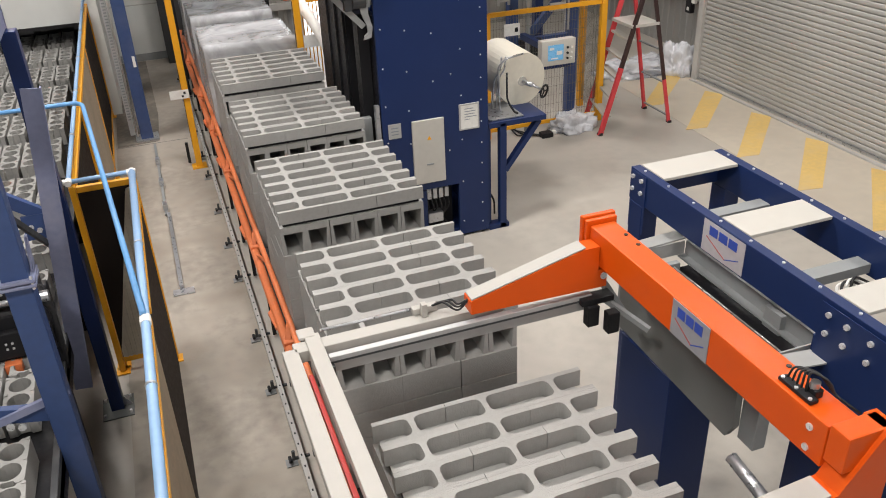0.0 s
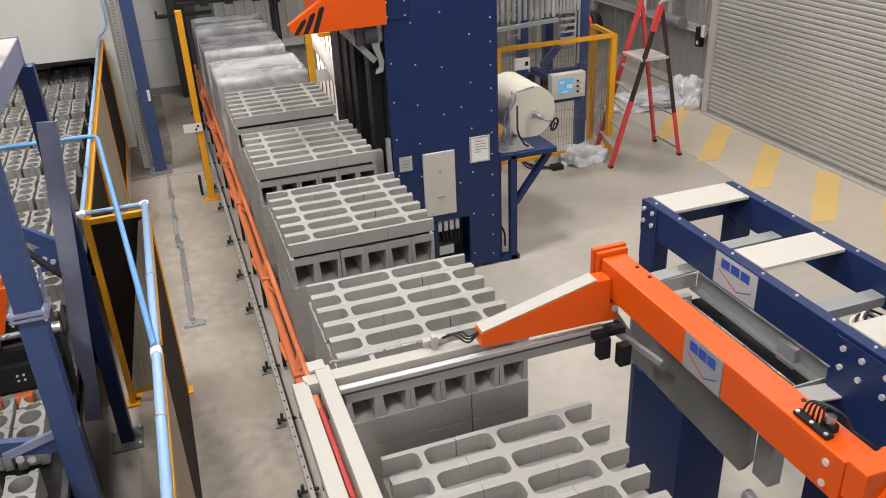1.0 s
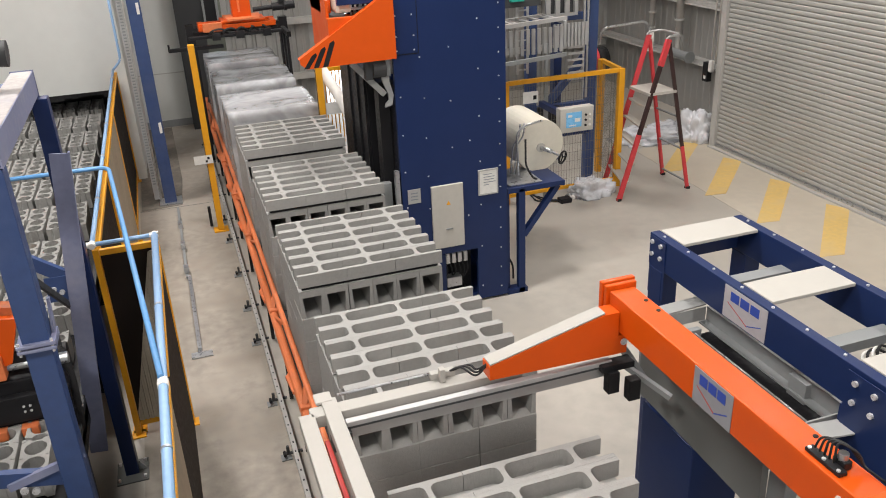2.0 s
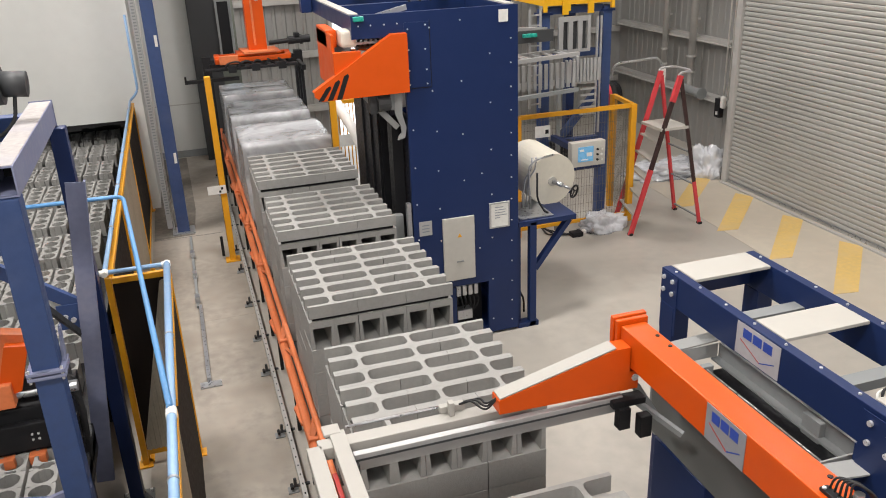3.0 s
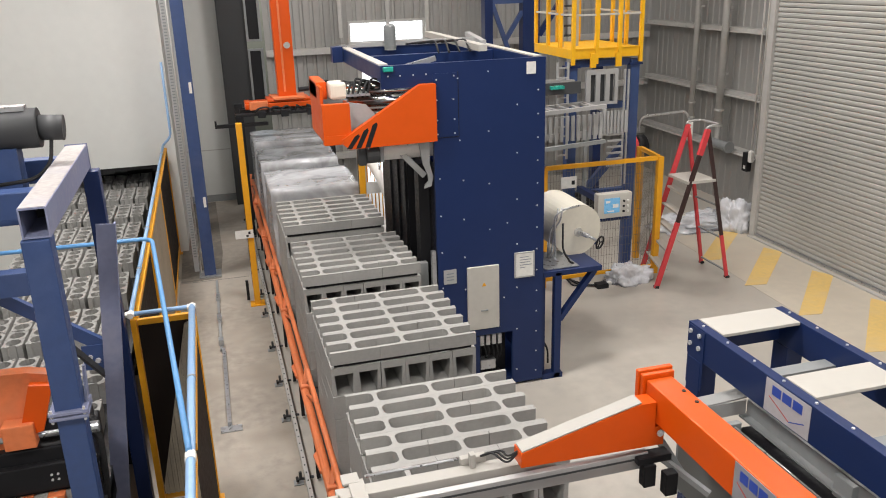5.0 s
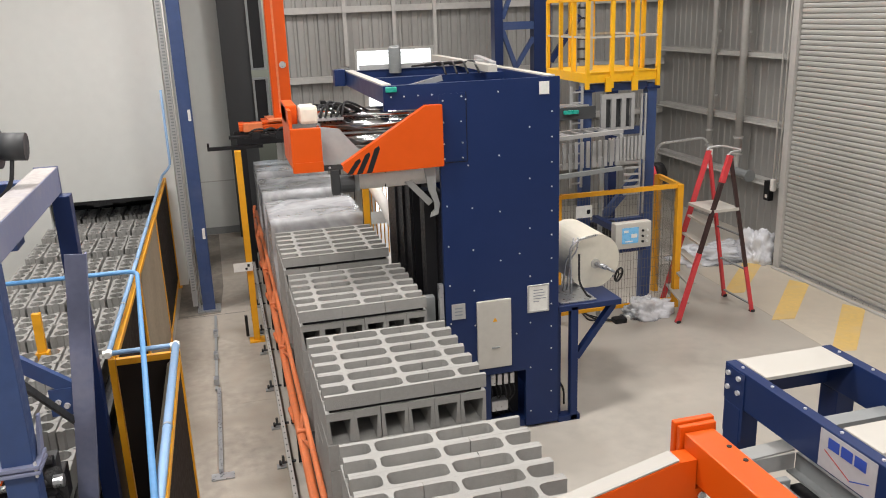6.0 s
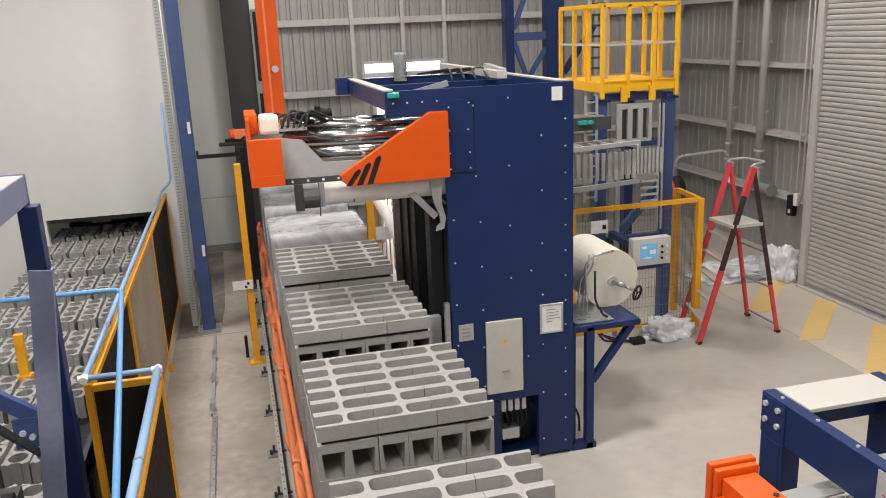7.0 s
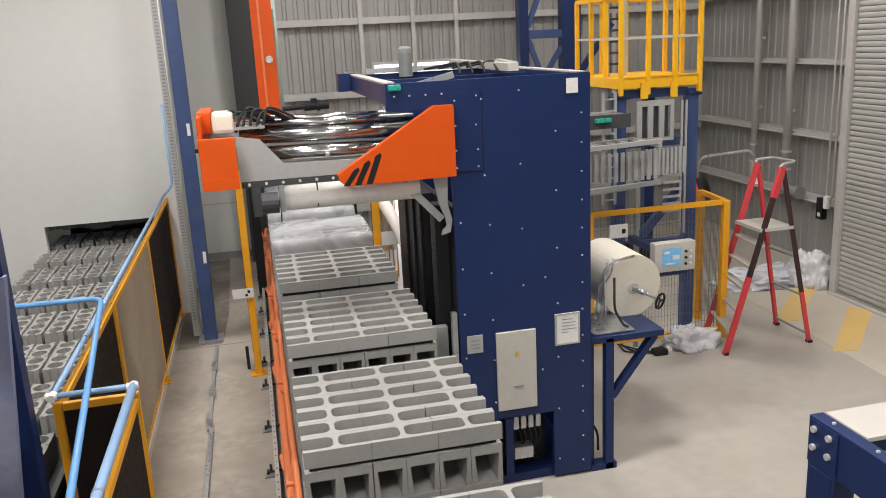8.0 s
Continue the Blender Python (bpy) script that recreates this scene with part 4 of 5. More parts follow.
bm = box(B(), 2.05, 2.09, 1.62, 1.80, 2.252, 2.27, 0.004)
box(bm, 2.09, 2.13, 1.64, 1.70, 2.252, 2.29, 0.006)
jb = part("junction_box", bm, BLACK, cl)
rod(bm := B(), (2.11, 1.67, 2.27), (2.11, 1.67, 2.315), 0.02, 12)
part("connector", bm, STEEL, jb)
for y in (1.635, 1.71, 1.785):
    part("bolt", rod(B(), (2.06, y, 2.27), (2.06, y, 2.276), 0.008, 8), BOLT, jb)
for i in range(5):
    tube(bm := B(), [(2.08, 1.78 - 0.025 * i, 2.265), (2.09, 1.77 - 0.02 * i, 2.33 + 0.008 * i), (2.14, 1.69 - 0.015 * i, 2.335), (2.165, 1.62, 2.27), (2.175, 1.5, 2.268)], 0.005, 6)
    part("cable", bm, RUBBER, jb)


def logo(parent, x, y0, y1, z0, z1, field=LOGO_FIELD):
    """A maker's plate on a side face: pale field, blue bars and a red chevron."""
    ob = part("logo_plate", box(B(), x - 0.004, x - 0.001, y0, y1, z0, z1), field, parent, "pale maker's plate with blue bars and a red chevron")
    w, h = y1 - y0, z1 - z0
    for k in range(3):
        a = y1 - w * (0.16 + 0.235 * k)
        part("logo_bar", box(B(), x - 0.006, x - 0.0045, a - w * 0.2, a, z1 - h * 0.4, z1 - h * 0.12), LOGO_BLUE, ob)
    part("logo_chevron", bar(B(), (x - 0.005, y1 - w * 0.1, z1 - h * 0.5), (x - 0.005, y0 + w * 0.42, z0 + h * 0.14), 0.006, 0.001, up=(1, 0, 0)), LOGO_RED, ob)
    part("logo_chevron", bar(B(), (x - 0.005, y0 + w * 0.42, z0 + h * 0.14), (x - 0.005, y0 + w * 0.1, z1 - h * 0.62), 0.006, 0.001, up=(1, 0, 0)), LOGO_BLUE, ob)
    return ob


logo(main, 2.03, 2.2, 2.48, 2.055, 2.245, LOGO_GREY)

moved(cl, -0.138, -0.346, 0.161)

# ---- navy support frame with pale cover plates ----
sf = thing("lifting_gantry", (3.15, 3.1, 0), "navy steel lifting gantry with cream cover plates and zinc bolts", "gantry")
left = part("side_beam", box(B(), 2.83, 2.9, 1.6, 4.08, 1.91, 2.14, 0.004), NAVY, sf)
logo(left, 2.83, 2.87, 3.25, 1.92, 2.13)
part("side_beam", box(B(), 3.5, 3.57, 1.6, 4.08, 1.91, 2.14, 0.004), NAVY, sf)
part("end_beam", box(B(), 2.9, 3.5, 4.0, 4.07, 1.93, 2.12), NAVY, sf)
for y0, y1 in ((3.80, 4.07), (2.93, 3.19), (2.06, 2.28)):
    part("cover_plate", box(B(), 2.905, 3.495, y0, y1, 2.122, 2.144, 0.004), CREAM, sf, "cream cover plate")
for y in (3.45, 2.6):
    part("cross_member", box(B(), 2.9, 3.5, y, y + 0.1, 1.93, 1.99), GREY, sf)
for x in (2.82, 3.5):
    part("leg", box(B(), x, x + 0.13, 3.9, 4.05, -0.085, 1.905, 0.004), NAVY, sf)
    part("leg", box(B(), x, x + 0.13, 1.62, 2.28, -0.085, 1.905, 0.004), NAVY, sf)
part("corner_plate", box(B(), 2.814, 2.819, 1.7, 2.26, 1.55, 2.12), NAVY, sf)
part("corner_plate", box(B(), 2.823, 2.829, 3.88, 4.06, 1.7, 2.13), NAVY, sf)
part("cabinet", box(B(), 2.42, 2.77, 2.87, 3.42, -0.085, 1.29, 0.006), NAVY, sf, "dark navy drive cabinet")
big = mesh_from("bolt", rod(B(), (0.004, 0, 0), (-0.014, 0, 0), 0.016, 10), BOLT)
for y, z in ((4.03, 2.09), (3.93, 2.09), (4.03, 2.0), (3.93, 2.0), (2.2, 2.07), (2.08, 2.07), (2.2, 1.96), (2.08, 1.96), (1.93, 2.07), (1.93, 1.96)):
    piece("bolt", big, sf, (2.814 if y < 3 else 2.823, y, z))
topb = mesh_from("bolt", rod(B(), (0, 0, -0.003), (0, 0, 0.006), 0.009, 8), BOLT)
for i in range(9):
    for x in (2.865, 3.535):
        piece("bolt", topb, sf, (x, 1.8 + 0.27 * i, 2.142))
inner = thing("lift_carriage", (2.6, 2.8, 1.3), "grey painted lifting carriage inside the gantry frame", "carriage")
part("side_plate", prism(B(), [(3.34, 1.43), (3.34, 1.73), (2.22, 1.755), (2.21, 1.49), (2.26, 1.395)], "x", 2.33, 2.37), PLATE_GREY, inner, "large dark grey plate")
bm = box(B(), 2.955, 2.967, 2.27, 3.56, 1.68, 1.79)
box(bm, 2.967, 3.03, 2.27, 3.56, 1.778, 1.79)
box(bm, 2.90, 2.955, 2.27, 3.56, 1.68, 1.692)
part("guide_channel", bm, GREY, inner, "grey folded guide channel")
part("stop_block", box(B(), 2.915, 2.954, 2.60, 2.74, 1.65, 1.78, 0.004), GREY, inner)
bm = prism(B(), [(2.36, 3.42), (2.64, 3.55), (2.955, 3.57), (2.955, 3.68), (2.62, 3.66), (2.36, 3.54)], "z", 1.796, 1.806)
box(bm, 2.64, 2.94, 3.55, 3.56, 1.70, 1.795)
part("cross_arm", bm, HEAD_GREY, inner)
bm = prism(B(), [(2.40, 2.20), (2.62, 2.18), (2.95, 2.13), (2.95, 2.26), (2.40, 2.33)], "z", 1.796, 1.806)
box(bm, 2.42, 2.94, 2.32, 2.33, 1.70, 1.795)
part("cross_arm", bm, HEAD_GREY, inner)
for x in (2.70, 2.74, 2.79):
    part("track", box(B(), x, x + 0.012, 2.35, 3.45, 1.665, 1.685), STEEL, inner)
# black sheet added over the floor, painting the dark depth below the tracks
part("track_backing", box(B(), 2.50, 3.15, 2.30, 3.52, 1.60, 1.62), BLACK, inner)
part("track_end", box(B(), 2.60, 2.85, 3.455, 3.50, 1.60, 1.70, 0.006), GREY, inner)
part("hanger", box(B(), 2.38, 2.46, 2.1, 2.22, 1.4, 1.8, 0.006), GREY, inner)
part("hanger", box(B(), 2.38, 2.52, 3.36, 3.44, 1.35, 1.79, 0.006), GREY, inner)
part("cylinder", rod(B(), (2.3, 2.15, 1.35), (2.3, 1.85, 1.3), 0.035), STEEL, inner)
part("mount", box(B(), 2.37, 2.83, 2.9, 3.0, 1.45, 1.55), GREY, inner)
for i in range(4):
    tube(bm := B(), [(3.06 + 0.03 * i, 2.4, 2.0), (3.09 + 0.035 * i, 2.44, 2.04 + 0.01 * i), (3.18 + 0.03 * i, 2.46, 2.03), (3.25 + 0.03 * i, 2.42, 1.99)], 0.008, 6)
    part("cable", bm, RUBBER if i % 2 else SIGN_WHITE, inner)
moved(sf, -0.065, -0.191, 0.085)
moved(inner, -0.065, -0.191, 0.085)

# ---- block line behind the fence ----
bl = thing("block_line_conveyor", (-1.9, 9, 0), "low black roller conveyor carrying fresh blocks", "conveyor")
part("bed", box(B(), -2.75, -1.2, 3.2, 15.0, 0.82, 0.98), BLACK, bl)
for y in (3.6, 5.0, 7.0, 9.0, 11.0, 13.0):
    part("support", box(B(), -2.7, -1.25, y, y + 0.1, 0.0, 0.82), BLACK, bl)
for x in (-2.72, -1.24):
    part("side_rail", box(B(), x, x + 0.04, 3.2, 13.6, 0.9, 1.04), DARK_GREY, bl)


def hollow_block(w, d, h):
    """A block with two round cores and notched ends."""
    bm = B()
    notch = 0.022
    out = [(-w / 2, -d / 2), (w / 2, -d / 2), (w / 2, -0.045), (w / 2 - notch, -0.03), (w / 2 - notch, 0.03), (w / 2, 0.045), (w / 2, d / 2), (-w / 2, d / 2), (-w / 2, 0.045), (-w / 2 + notch, 0.03), (-w / 2 + notch, -0.03), (-w / 2, -0.045)]
    loops = [out]
    for cx in (-0.088, 0.088):
        loops.append([(cx + 0.077 * math.cos(2 * math.pi * k / 12), 0.071 * math.sin(2 * math.pi * k / 12)) for k in range(12)])
    for z in (0.0, h):
        rims = []
        for loop in loops:
            vs = [bm.verts.new((x, y, z)) for x, y in loop]
            rims += [bm.edges.new((vs[k], vs[(k + 1) % len(vs)])) for k in range(len(vs))]
        bmesh.ops.triangle_fill(bm, edges=rims, use_beauty=True)
    for loop in loops:
        for k in range(len(loop)):
            (ax, ay), (bx, by) = loop[k], loop[(k + 1) % len(loop)]
            bm.faces.new([bm.verts.new(p) for p in ((ax, ay, 0), (bx, by, 0), (bx, by, h), (ax, ay, h))])
    for x in (-w / 2 + 0.012, 0, w / 2 - 0.012):
        for y in (-d / 2 + 0.012, d / 2 - 0.012):
            box(bm, x - 0.012, x + 0.012, y - 0.012, y + 0.012, h, h + 0.006)
    bmesh.ops.remove_doubles(bm, verts=bm.verts, dist=0.0002)
    bmesh.ops.recalc_face_normals(bm, faces=bm.faces)
    return mesh_from("concrete_block", bm, CONCRETE)


HOLLOW = hollow_block(0.39, 0.185, 0.2)
rng = random.Random(21)
for k, y in [(k, 3.33 + 1.1 * r + 0.395 * s) for r in range(11) for s in range(2) for k in range(7)]:
    ob = new("concrete_block", HOLLOW)
    ob.location = (-2.72 + 0.216 * k + rng.uniform(-0.008, 0.008), y + rng.uniform(-0.012, 0.012), 0.985)
    ob.rotation_euler = (0, 0, math.pi / 2 + rng.uniform(-0.03, 0.03))
    tagged(ob, "fresh grey hollow concrete block on the line", "concrete block", "blocks on the curing line")

# ---- blue portal over the block line ----
po = thing("portal_frame", (-1.1, 4.0, 0), "dusty blue box-section portal frame over the block line", "portal frame")
near = part("post", box(B(), -1.205, -1.06, 3.93, 4.06, 0.0, 3.24, 0.008), BLUE, po)
bm = box(B(), -1.235, -1.03, 3.90, 4.09, 2.195, 2.215, 0.004)
box(bm, -1.235, -1.03, 3.90, 4.09, 2.225, 2.245, 0.004)
part("collar", bm, LILAC, near)
part("collar_lug", prism(B(), [(4.0, 2.25), (4.09, 2.25), (4.13, 2.42), (4.10, 2.42)], "x", -1.055, -1.04), LILAC, near)
for x in (-1.22, -1.05):
    for y in (3.912, 4.078):
        part("bolt", rod(B(), (x, y, 2.18), (x, y, 2.262), 0.008, 8), BOLT, near)
far = part("post", box(B(), -1.10, -0.99, 5.56, 5.68, 0.016, 3.24, 0.008), NAVY, po)
part("base_plate", box(B(), -1.17, -0.915, 5.46, 5.76, 0.004, 0.016), PLATE_GREY, far)
for x in (-1.145, -0.94):
    for y in (5.5, 5.72):
        part("bolt", rod(B(), (x, y, 0.014), (x, y, 0.04), 0.012, 8), BOLT, far)
part("gusset", prism(B(), [(-0.99, 0.017), (-0.925, 0.017), (-0.99, 0.12)], "y", 5.61, 5.622), STEEL, far)
beam = B()
for x0, x1, z0, z1 in ((-1.195, -1.186, 3.245, 3.41), (-1.064, -1.055, 3.245, 3.41), (-1.186, -1.064, 3.245, 3.254), (-1.186, -1.064, 3.401, 3.41)):
    box(beam, x0, x1, 3.95, 5.68, z0, z1)
part("top_beam", beam, LILAC, po, "hollow box-section beam with an open end")
part("beam_dust", box(B(), -1.19, -1.06, 3.955, 5.675, 3.411, 3.414), DUSTY, po)
# black plate set in the hollow beam to paint its dark inside
part("beam_inside_shade", box(B(), -1.185, -1.065, 4.35, 4.36, 3.255, 3.4), BLACK, po)
part("end_plate", box(B(), -1.2, -1.05, 5.682, 5.69, 3.2, 3.42), LILAC, po)
for y0, y1, z0, z1 in ((4.55, 4.69, 3.2, 3.36), (4.96, 5.16, 3.06, 3.24), (5.5, 5.62, 3.2, 3.36), (4.28, 4.38, 2.82, 2.96)):
    part("cross_beam", box(B(), -3.2, -1.2, y0, y1, z0, z1, 0.006), BLUE, po)
for y in (3.93, 5.56):
    part("post", box(B(), -3.36, -3.2, y, y + 0.13, 0.0, 3.36, 0.008), BLUE, po)
part("guard_plate", bar(B(), (-1.205, 5.3, 0.5), (-0.967, 5.3, 2.92), 0.125, 0.012, up=(0, 1, 0)), LILAC, po, "upright dusty guard plate")
part("guard_edge", bar(B(), (-1.145, 5.31, 0.5), (-0.907, 5.31, 2.92), 0.012, 0.05, up=(0, 1, 0)), LILAC, po)
part("brace", bar(B(), (-1.3, 4.5, 2.55), (-1.11, 5.5, 1.62), 0.025, 0.04), DARK_GREY, po)
part("brace", bar(B(), (-1.72, 5.36, 2.45), (-1.1, 5.36, 1.98), 0.05, 0.09), BLUE, po)
part("gusset", box(B(), -1.27, -1.12, 5.325, 5.34, 1.83, 2.02), BLUE, po)
for x, z in ((-1.22, 1.93), (-1.17, 1.9)):
    part("bolt", rod(B(), (x, 5.325, z), (x, 5.312, z), 0.02, 8), BOLT, po)
part("brace", bar(B(), (-1.85, 4.0, 1.42), (-1.2, 4.0, 1.28), 0.05, 0.1), BLUE, po)
part("arm", bar(B(), (-1.5, 3.97, 1.3), (-1.06, 3.97, 1.42), 0.03, 0.05), LILAC, po)
for x, z in ((-1.42, 1.27), (-1.36, 1.25)):
    part("bolt", rod(B(), (x, 3.955, z), (x, 3.94, z), 0.024, 10), BOLT, po)
mo = thing("drive_motor", (-1.35, 5.06, 3.5), "dark grey electric drive motor on the portal", "motor")
rod(bm := B(), (-1.75, 5.06, 3.6), (-1.14, 5.06, 3.6), 0.125, 24)
part("housing", bm, DARK_GREY, mo)
rod(bm := B(), (-1.14, 5.06, 3.6), (-1.0, 5.06, 3.59), 0.08, 20)
part("shaft_cover", bm, DARK_GREY, mo)
part("foot", box(B(), -1.7, -1.28, 4.98, 5.14, 3.2, 3.49), BLUE, mo)
part("terminal_box", box(B(), -1.4, -1.2, 5.0, 5.1, 3.715, 3.745), STEEL, mo)
tube(bm := B(), [(-1.08, 5.04, 3.53), (-1.1, 5.0, 3.38), (-1.2, 4.98, 3.29), (-1.45, 4.98, 3.27)], 0.012, 8)
part("cable", bm, RUBBER, mo)

moved(mo, -0.08, 0.0, 0.05)

# ---- orange block gripper on the line ----
gr = thing("block_gripper", (-1.55, 4.9, 1.3), "orange block gripper with black hydraulic parts", "gripper")
part("arm", prism(B(), [(-1.95, 1.5), (-1.62, 1.5), (-1.52, 1.72), (-1.45, 1.9), (-1.43, 2.03), (-1.56, 2.06), (-1.95, 2.08)], "y", 4.92, 5.02), RAIL_ORANGE, gr)
part("cheek", prism(B(), [(-1.66, 1.62), (-1.5, 1.66), (-1.4, 1.98), (-1.54, 2.0)], "y", 4.84, 4.9), ORANGE, gr)
part("cheek", box(B(), -1.75, -1.55, 4.8, 4.92, 1.56, 1.74, 0.012), RAIL_ORANGE, gr)
part("body", box(B(), -2.2, -1.22, 4.86, 5.3, 1.3, 1.52, 0.012), BLACK, gr)
part("body_rail", box(B(), -2.2, -1.2, 4.8, 4.86, 1.22, 1.42, 0.01), BLACK, gr)
part("beam", box(B(), -2.2, -1.24, 5.06, 5.2, 1.52, 1.66, 0.01), DARK_GREY, gr)
for y, z in ((4.9, 1.6), (5.02, 1.68)):
    rod(bm := B(), (-2.1, y, z), (-1.3, y, z), 0.022, 12)
    part("cylinder", bm, STEEL, gr)
    rod(bm := B(), (-1.3, y, z), (-1.24, y, z), 0.035, 12)
    part("cylinder_end", bm, BLACK, gr)
for x, z in ((-1.5, 1.3), (-1.46, 1.3), (-1.5, 1.34), (-1.46, 1.34)):
    rod(bm := B(), (x, 4.802, z), (x, 4.793, z), 0.009, 8)
    part("bolt", bm, BOLT, gr)
for i in range(6):
    tube(bm := B(), [(-1.28, 5.0, 1.62), (-1.2 - 0.012 * i, 4.96 - 0.02 * i, 1.66), (-1.17, 4.92, 1.45), (-1.18 - 0.01 * i, 4.9, 1.1), (-1.2, 4.95, 0.95)], 0.015, 6)
    part("hose", bm, RUBBER, gr)
rod(bm := B(), (-1.22, 4.86, 1.62), (-1.16, 4.86, 1.62), 0.04, 12)
part("coupling", bm, STEEL, gr)
for i in range(4):
    part("pad", box(B(), -1.95 + 0.2 * i, -1.84 + 0.2 * i, 4.76, 4.84, 1.12, 1.19, 0.006), RAIL_ORANGE, gr)
part("pad_rail", box(B(), -2.2, -1.2, 4.84, 5.0, 1.14, 1.22), BLACK, gr)
yg = thing("yellow_guard", (-1.9, 7.6, 1), "yellow painted guard bar beyond the portal", "guard")
part("post", box(B(), -1.98, -1.9, 8.2, 8.26, 1.2, 1.6), YELLOW, yg)
part("foot", box(B(), -2.0, -1.88, 8.18, 8.28, 0.98, 1.2), YELLOW, yg)

# ---- orange gantry robot over the wrapped stacks ----
mast = thing("gantry_mast", (0.95, 12.6, 2.9), "orange vertical lifting mast with block gripper", "gripper mast")
part("column", box(B(), 0.81, 1.09, 12.5, 12.72, 2.82, 7.4, 0.012), ORANGE, mast)
part("column_rib", box(B(), 0.9, 0.93, 12.485, 12.499, 2.9, 7.1), RAIL_ORANGE, mast)
for z in (3.6, 4.6):
    rod(bm := B(), (1.0, 12.47, z), (1.0, 12.5, z), 0.05, 12)
    part("boss", bm, STEEL, mast)
part("turntable", box(B(), 0.62, 1.28, 12.38, 12.84, 2.765, 2.80, 0.01), ORANGE, mast)
part("turntable_top", prism(B(), [(0.72, 12.3), (1.2, 12.34), (1.24, 12.8), (0.68, 12.86)], "z", 2.803, 2.83), RAIL_ORANGE, mast)
for x0, x1, y0, y1, z0, z1 in ((0.28, 1.42, 12.36, 12.44, 2.68, 2.755), (0.32, 1.45, 12.74, 12.82, 2.69, 2.76), (0.28, 0.36, 12.45, 12.73, 2.66, 2.78), (1.36, 1.44, 12.45, 12.73, 2.68, 2.75)):
    part("gripper_arm", box(B(), x0, x1, y0, y1, z0, z1, 0.012), ORANGE, mast)
part("arm_cover", box(B(), 0.34, 0.62, 12.3, 12.35, 2.67, 2.8, 0.01), RAIL_ORANGE, mast)
part("grip_beam", box(B(), 0.12, 1.5, 12.26, 12.36, 2.585, 2.63, 0.01), BLACK, mast)
part("grip_beam", box(B(), 0.2, 1.5, 12.78, 12.88, 2.56, 2.62, 0.01), BLACK, mast)
part("grip_plate", box(B(), 0.5, 1.35, 12.37, 12.77, 2.60, 2.65, 0.01), DARK_GREY, mast)
for x in (0.45, 0.8, 1.2):
    part("slide_block", box(B(), x, x + 0.12, 12.2, 12.259, 2.56, 2.67, 0.008), BLACK, mast)
part("grip_bar", box(B(), -0.2, 0.6, 12.3, 12.36, 2.43, 2.48), BLACK, mast)
part("grip_bar_tip", box(B(), -0.2, -0.17, 12.3, 12.36, 2.48, 2.54), BLACK, mast)
bm = rod(B(), (1.11, 12.4, 2.93), (1.5, 12.4, 2.95), 0.035, 12)
rod(bm, (1.4, 12.4, 2.945), (1.74, 12.4, 2.955), 0.06, 14)
rod(bm, (1.58, 12.4, 2.95), (1.62, 12.4, 2.95), 0.075, 14)
box(bm, 1.5, 1.58, 12.34, 12.46, 3.0, 3.05, 0.006)
part("grip_motor", bm, BLACK, mast, "black gripper drive motor")
part("jaw", box(B(), 1.56, 1.62, 12.26, 12.9, 2.5, 2.58, 0.01), BLACK, mast)
part("jaw", box(B(), 1.56, 1.6, 12.4, 12.5, 1.98, 2.499, 0.01), BLACK, mast)
part("jaw", box(B(), 1.56, 1.6, 12.7, 12.8, 1.98, 2.499, 0.01), BLACK, mast)
for i in range(5):
    tube(bm := B(), [(0.4 + 0.2 * i, 12.3, 2.6), (0.45 + 0.2 * i, 12.24, 2.7), (0.6 + 0.15 * i, 12.25, 2.72), (0.7 + 0.15 * i, 12.3, 2.64)], 0.015, 6)
    part("hose", bm, RUBBER, mast)
mast_guide = thing("robot_frame", (0.3, 14.2, 0), "black steel guide frame behind the stacks", "frame")
part("post", box(B(), 0.22, 0.36, 14.2, 14.34, 0, 2.4), BLACK, mast_guide)
part("post", box(B(), 1.8, 1.94, 14.2, 14.34, 0, 2.4), BLACK, mast_guide)
part("crossbar", box(B(), 0.36, 1.8, 14.2, 14.34, 2.2, 2.34), BLACK, mast_guide)

bridge = thing("gantry_bridge", (1.0, 12.44, 7.15), "orange gantry bridge beam guiding the mast", "gantry beam")
part("beam", box(B(), -5.0, 9.4, 12.3, 12.483, 6.6, 6.9), ORANGE, bridge)
for x in (-4.8, 9.1):
    part("hanger", box(B(), x, x + 0.2, 12.3, 12.48, 6.9, 8.0), NAVY, bridge)

# ---- film roll stand ----
st = thing("roll_stand", (3.4, 7.5, 0), "navy bracket stand holding the film roll", "roll stand")
part("leg", box(B(), 3.29, 3.37, 7.3, 7.38, 0.0, 1.3, 0.004), NAVY, st)
part("leg", box(B(), 3.15, 3.2, 7.36, 7.44, 0.0, 1.28, 0.004), NAVY, st)
part("foot_bar", box(B(), 3.15, 3.4, 7.3, 7.42, 0.0, 0.06), NAVY, st)
part("shelf", box(B(), 3.15, 3.86, 7.3, 7.75, 1.26, 1.32, 0.004), NAVY, st)
part("brace", bar(B(), (3.36, 7.34, 0.72), (3.8, 7.38, 1.25), 0.07, 0.06), NAVY, st)
part("tray", box(B(), 3.2, 3.6, 7.35, 7.9, 1.325, 1.335), STEEL, st)
tube(bm := B(), [(3.17, 7.46, 0.5), (3.28, 7.46, 0.3), (3.3, 7.5, 0.1)], 0.012, 6)
part("cable", bm, RUBBER, st)
ro = thing("film_roll", (3.8, 7.9, 1.58), "large white roll of stretch film on a spindle", "film roll")
rod(bm := B(), (3.72, 8.42, 1.63), (3.77, 7.78, 1.60), 0.31, 40)
smooth(part("roll", bm, ROLL_WHITE, ro).data)
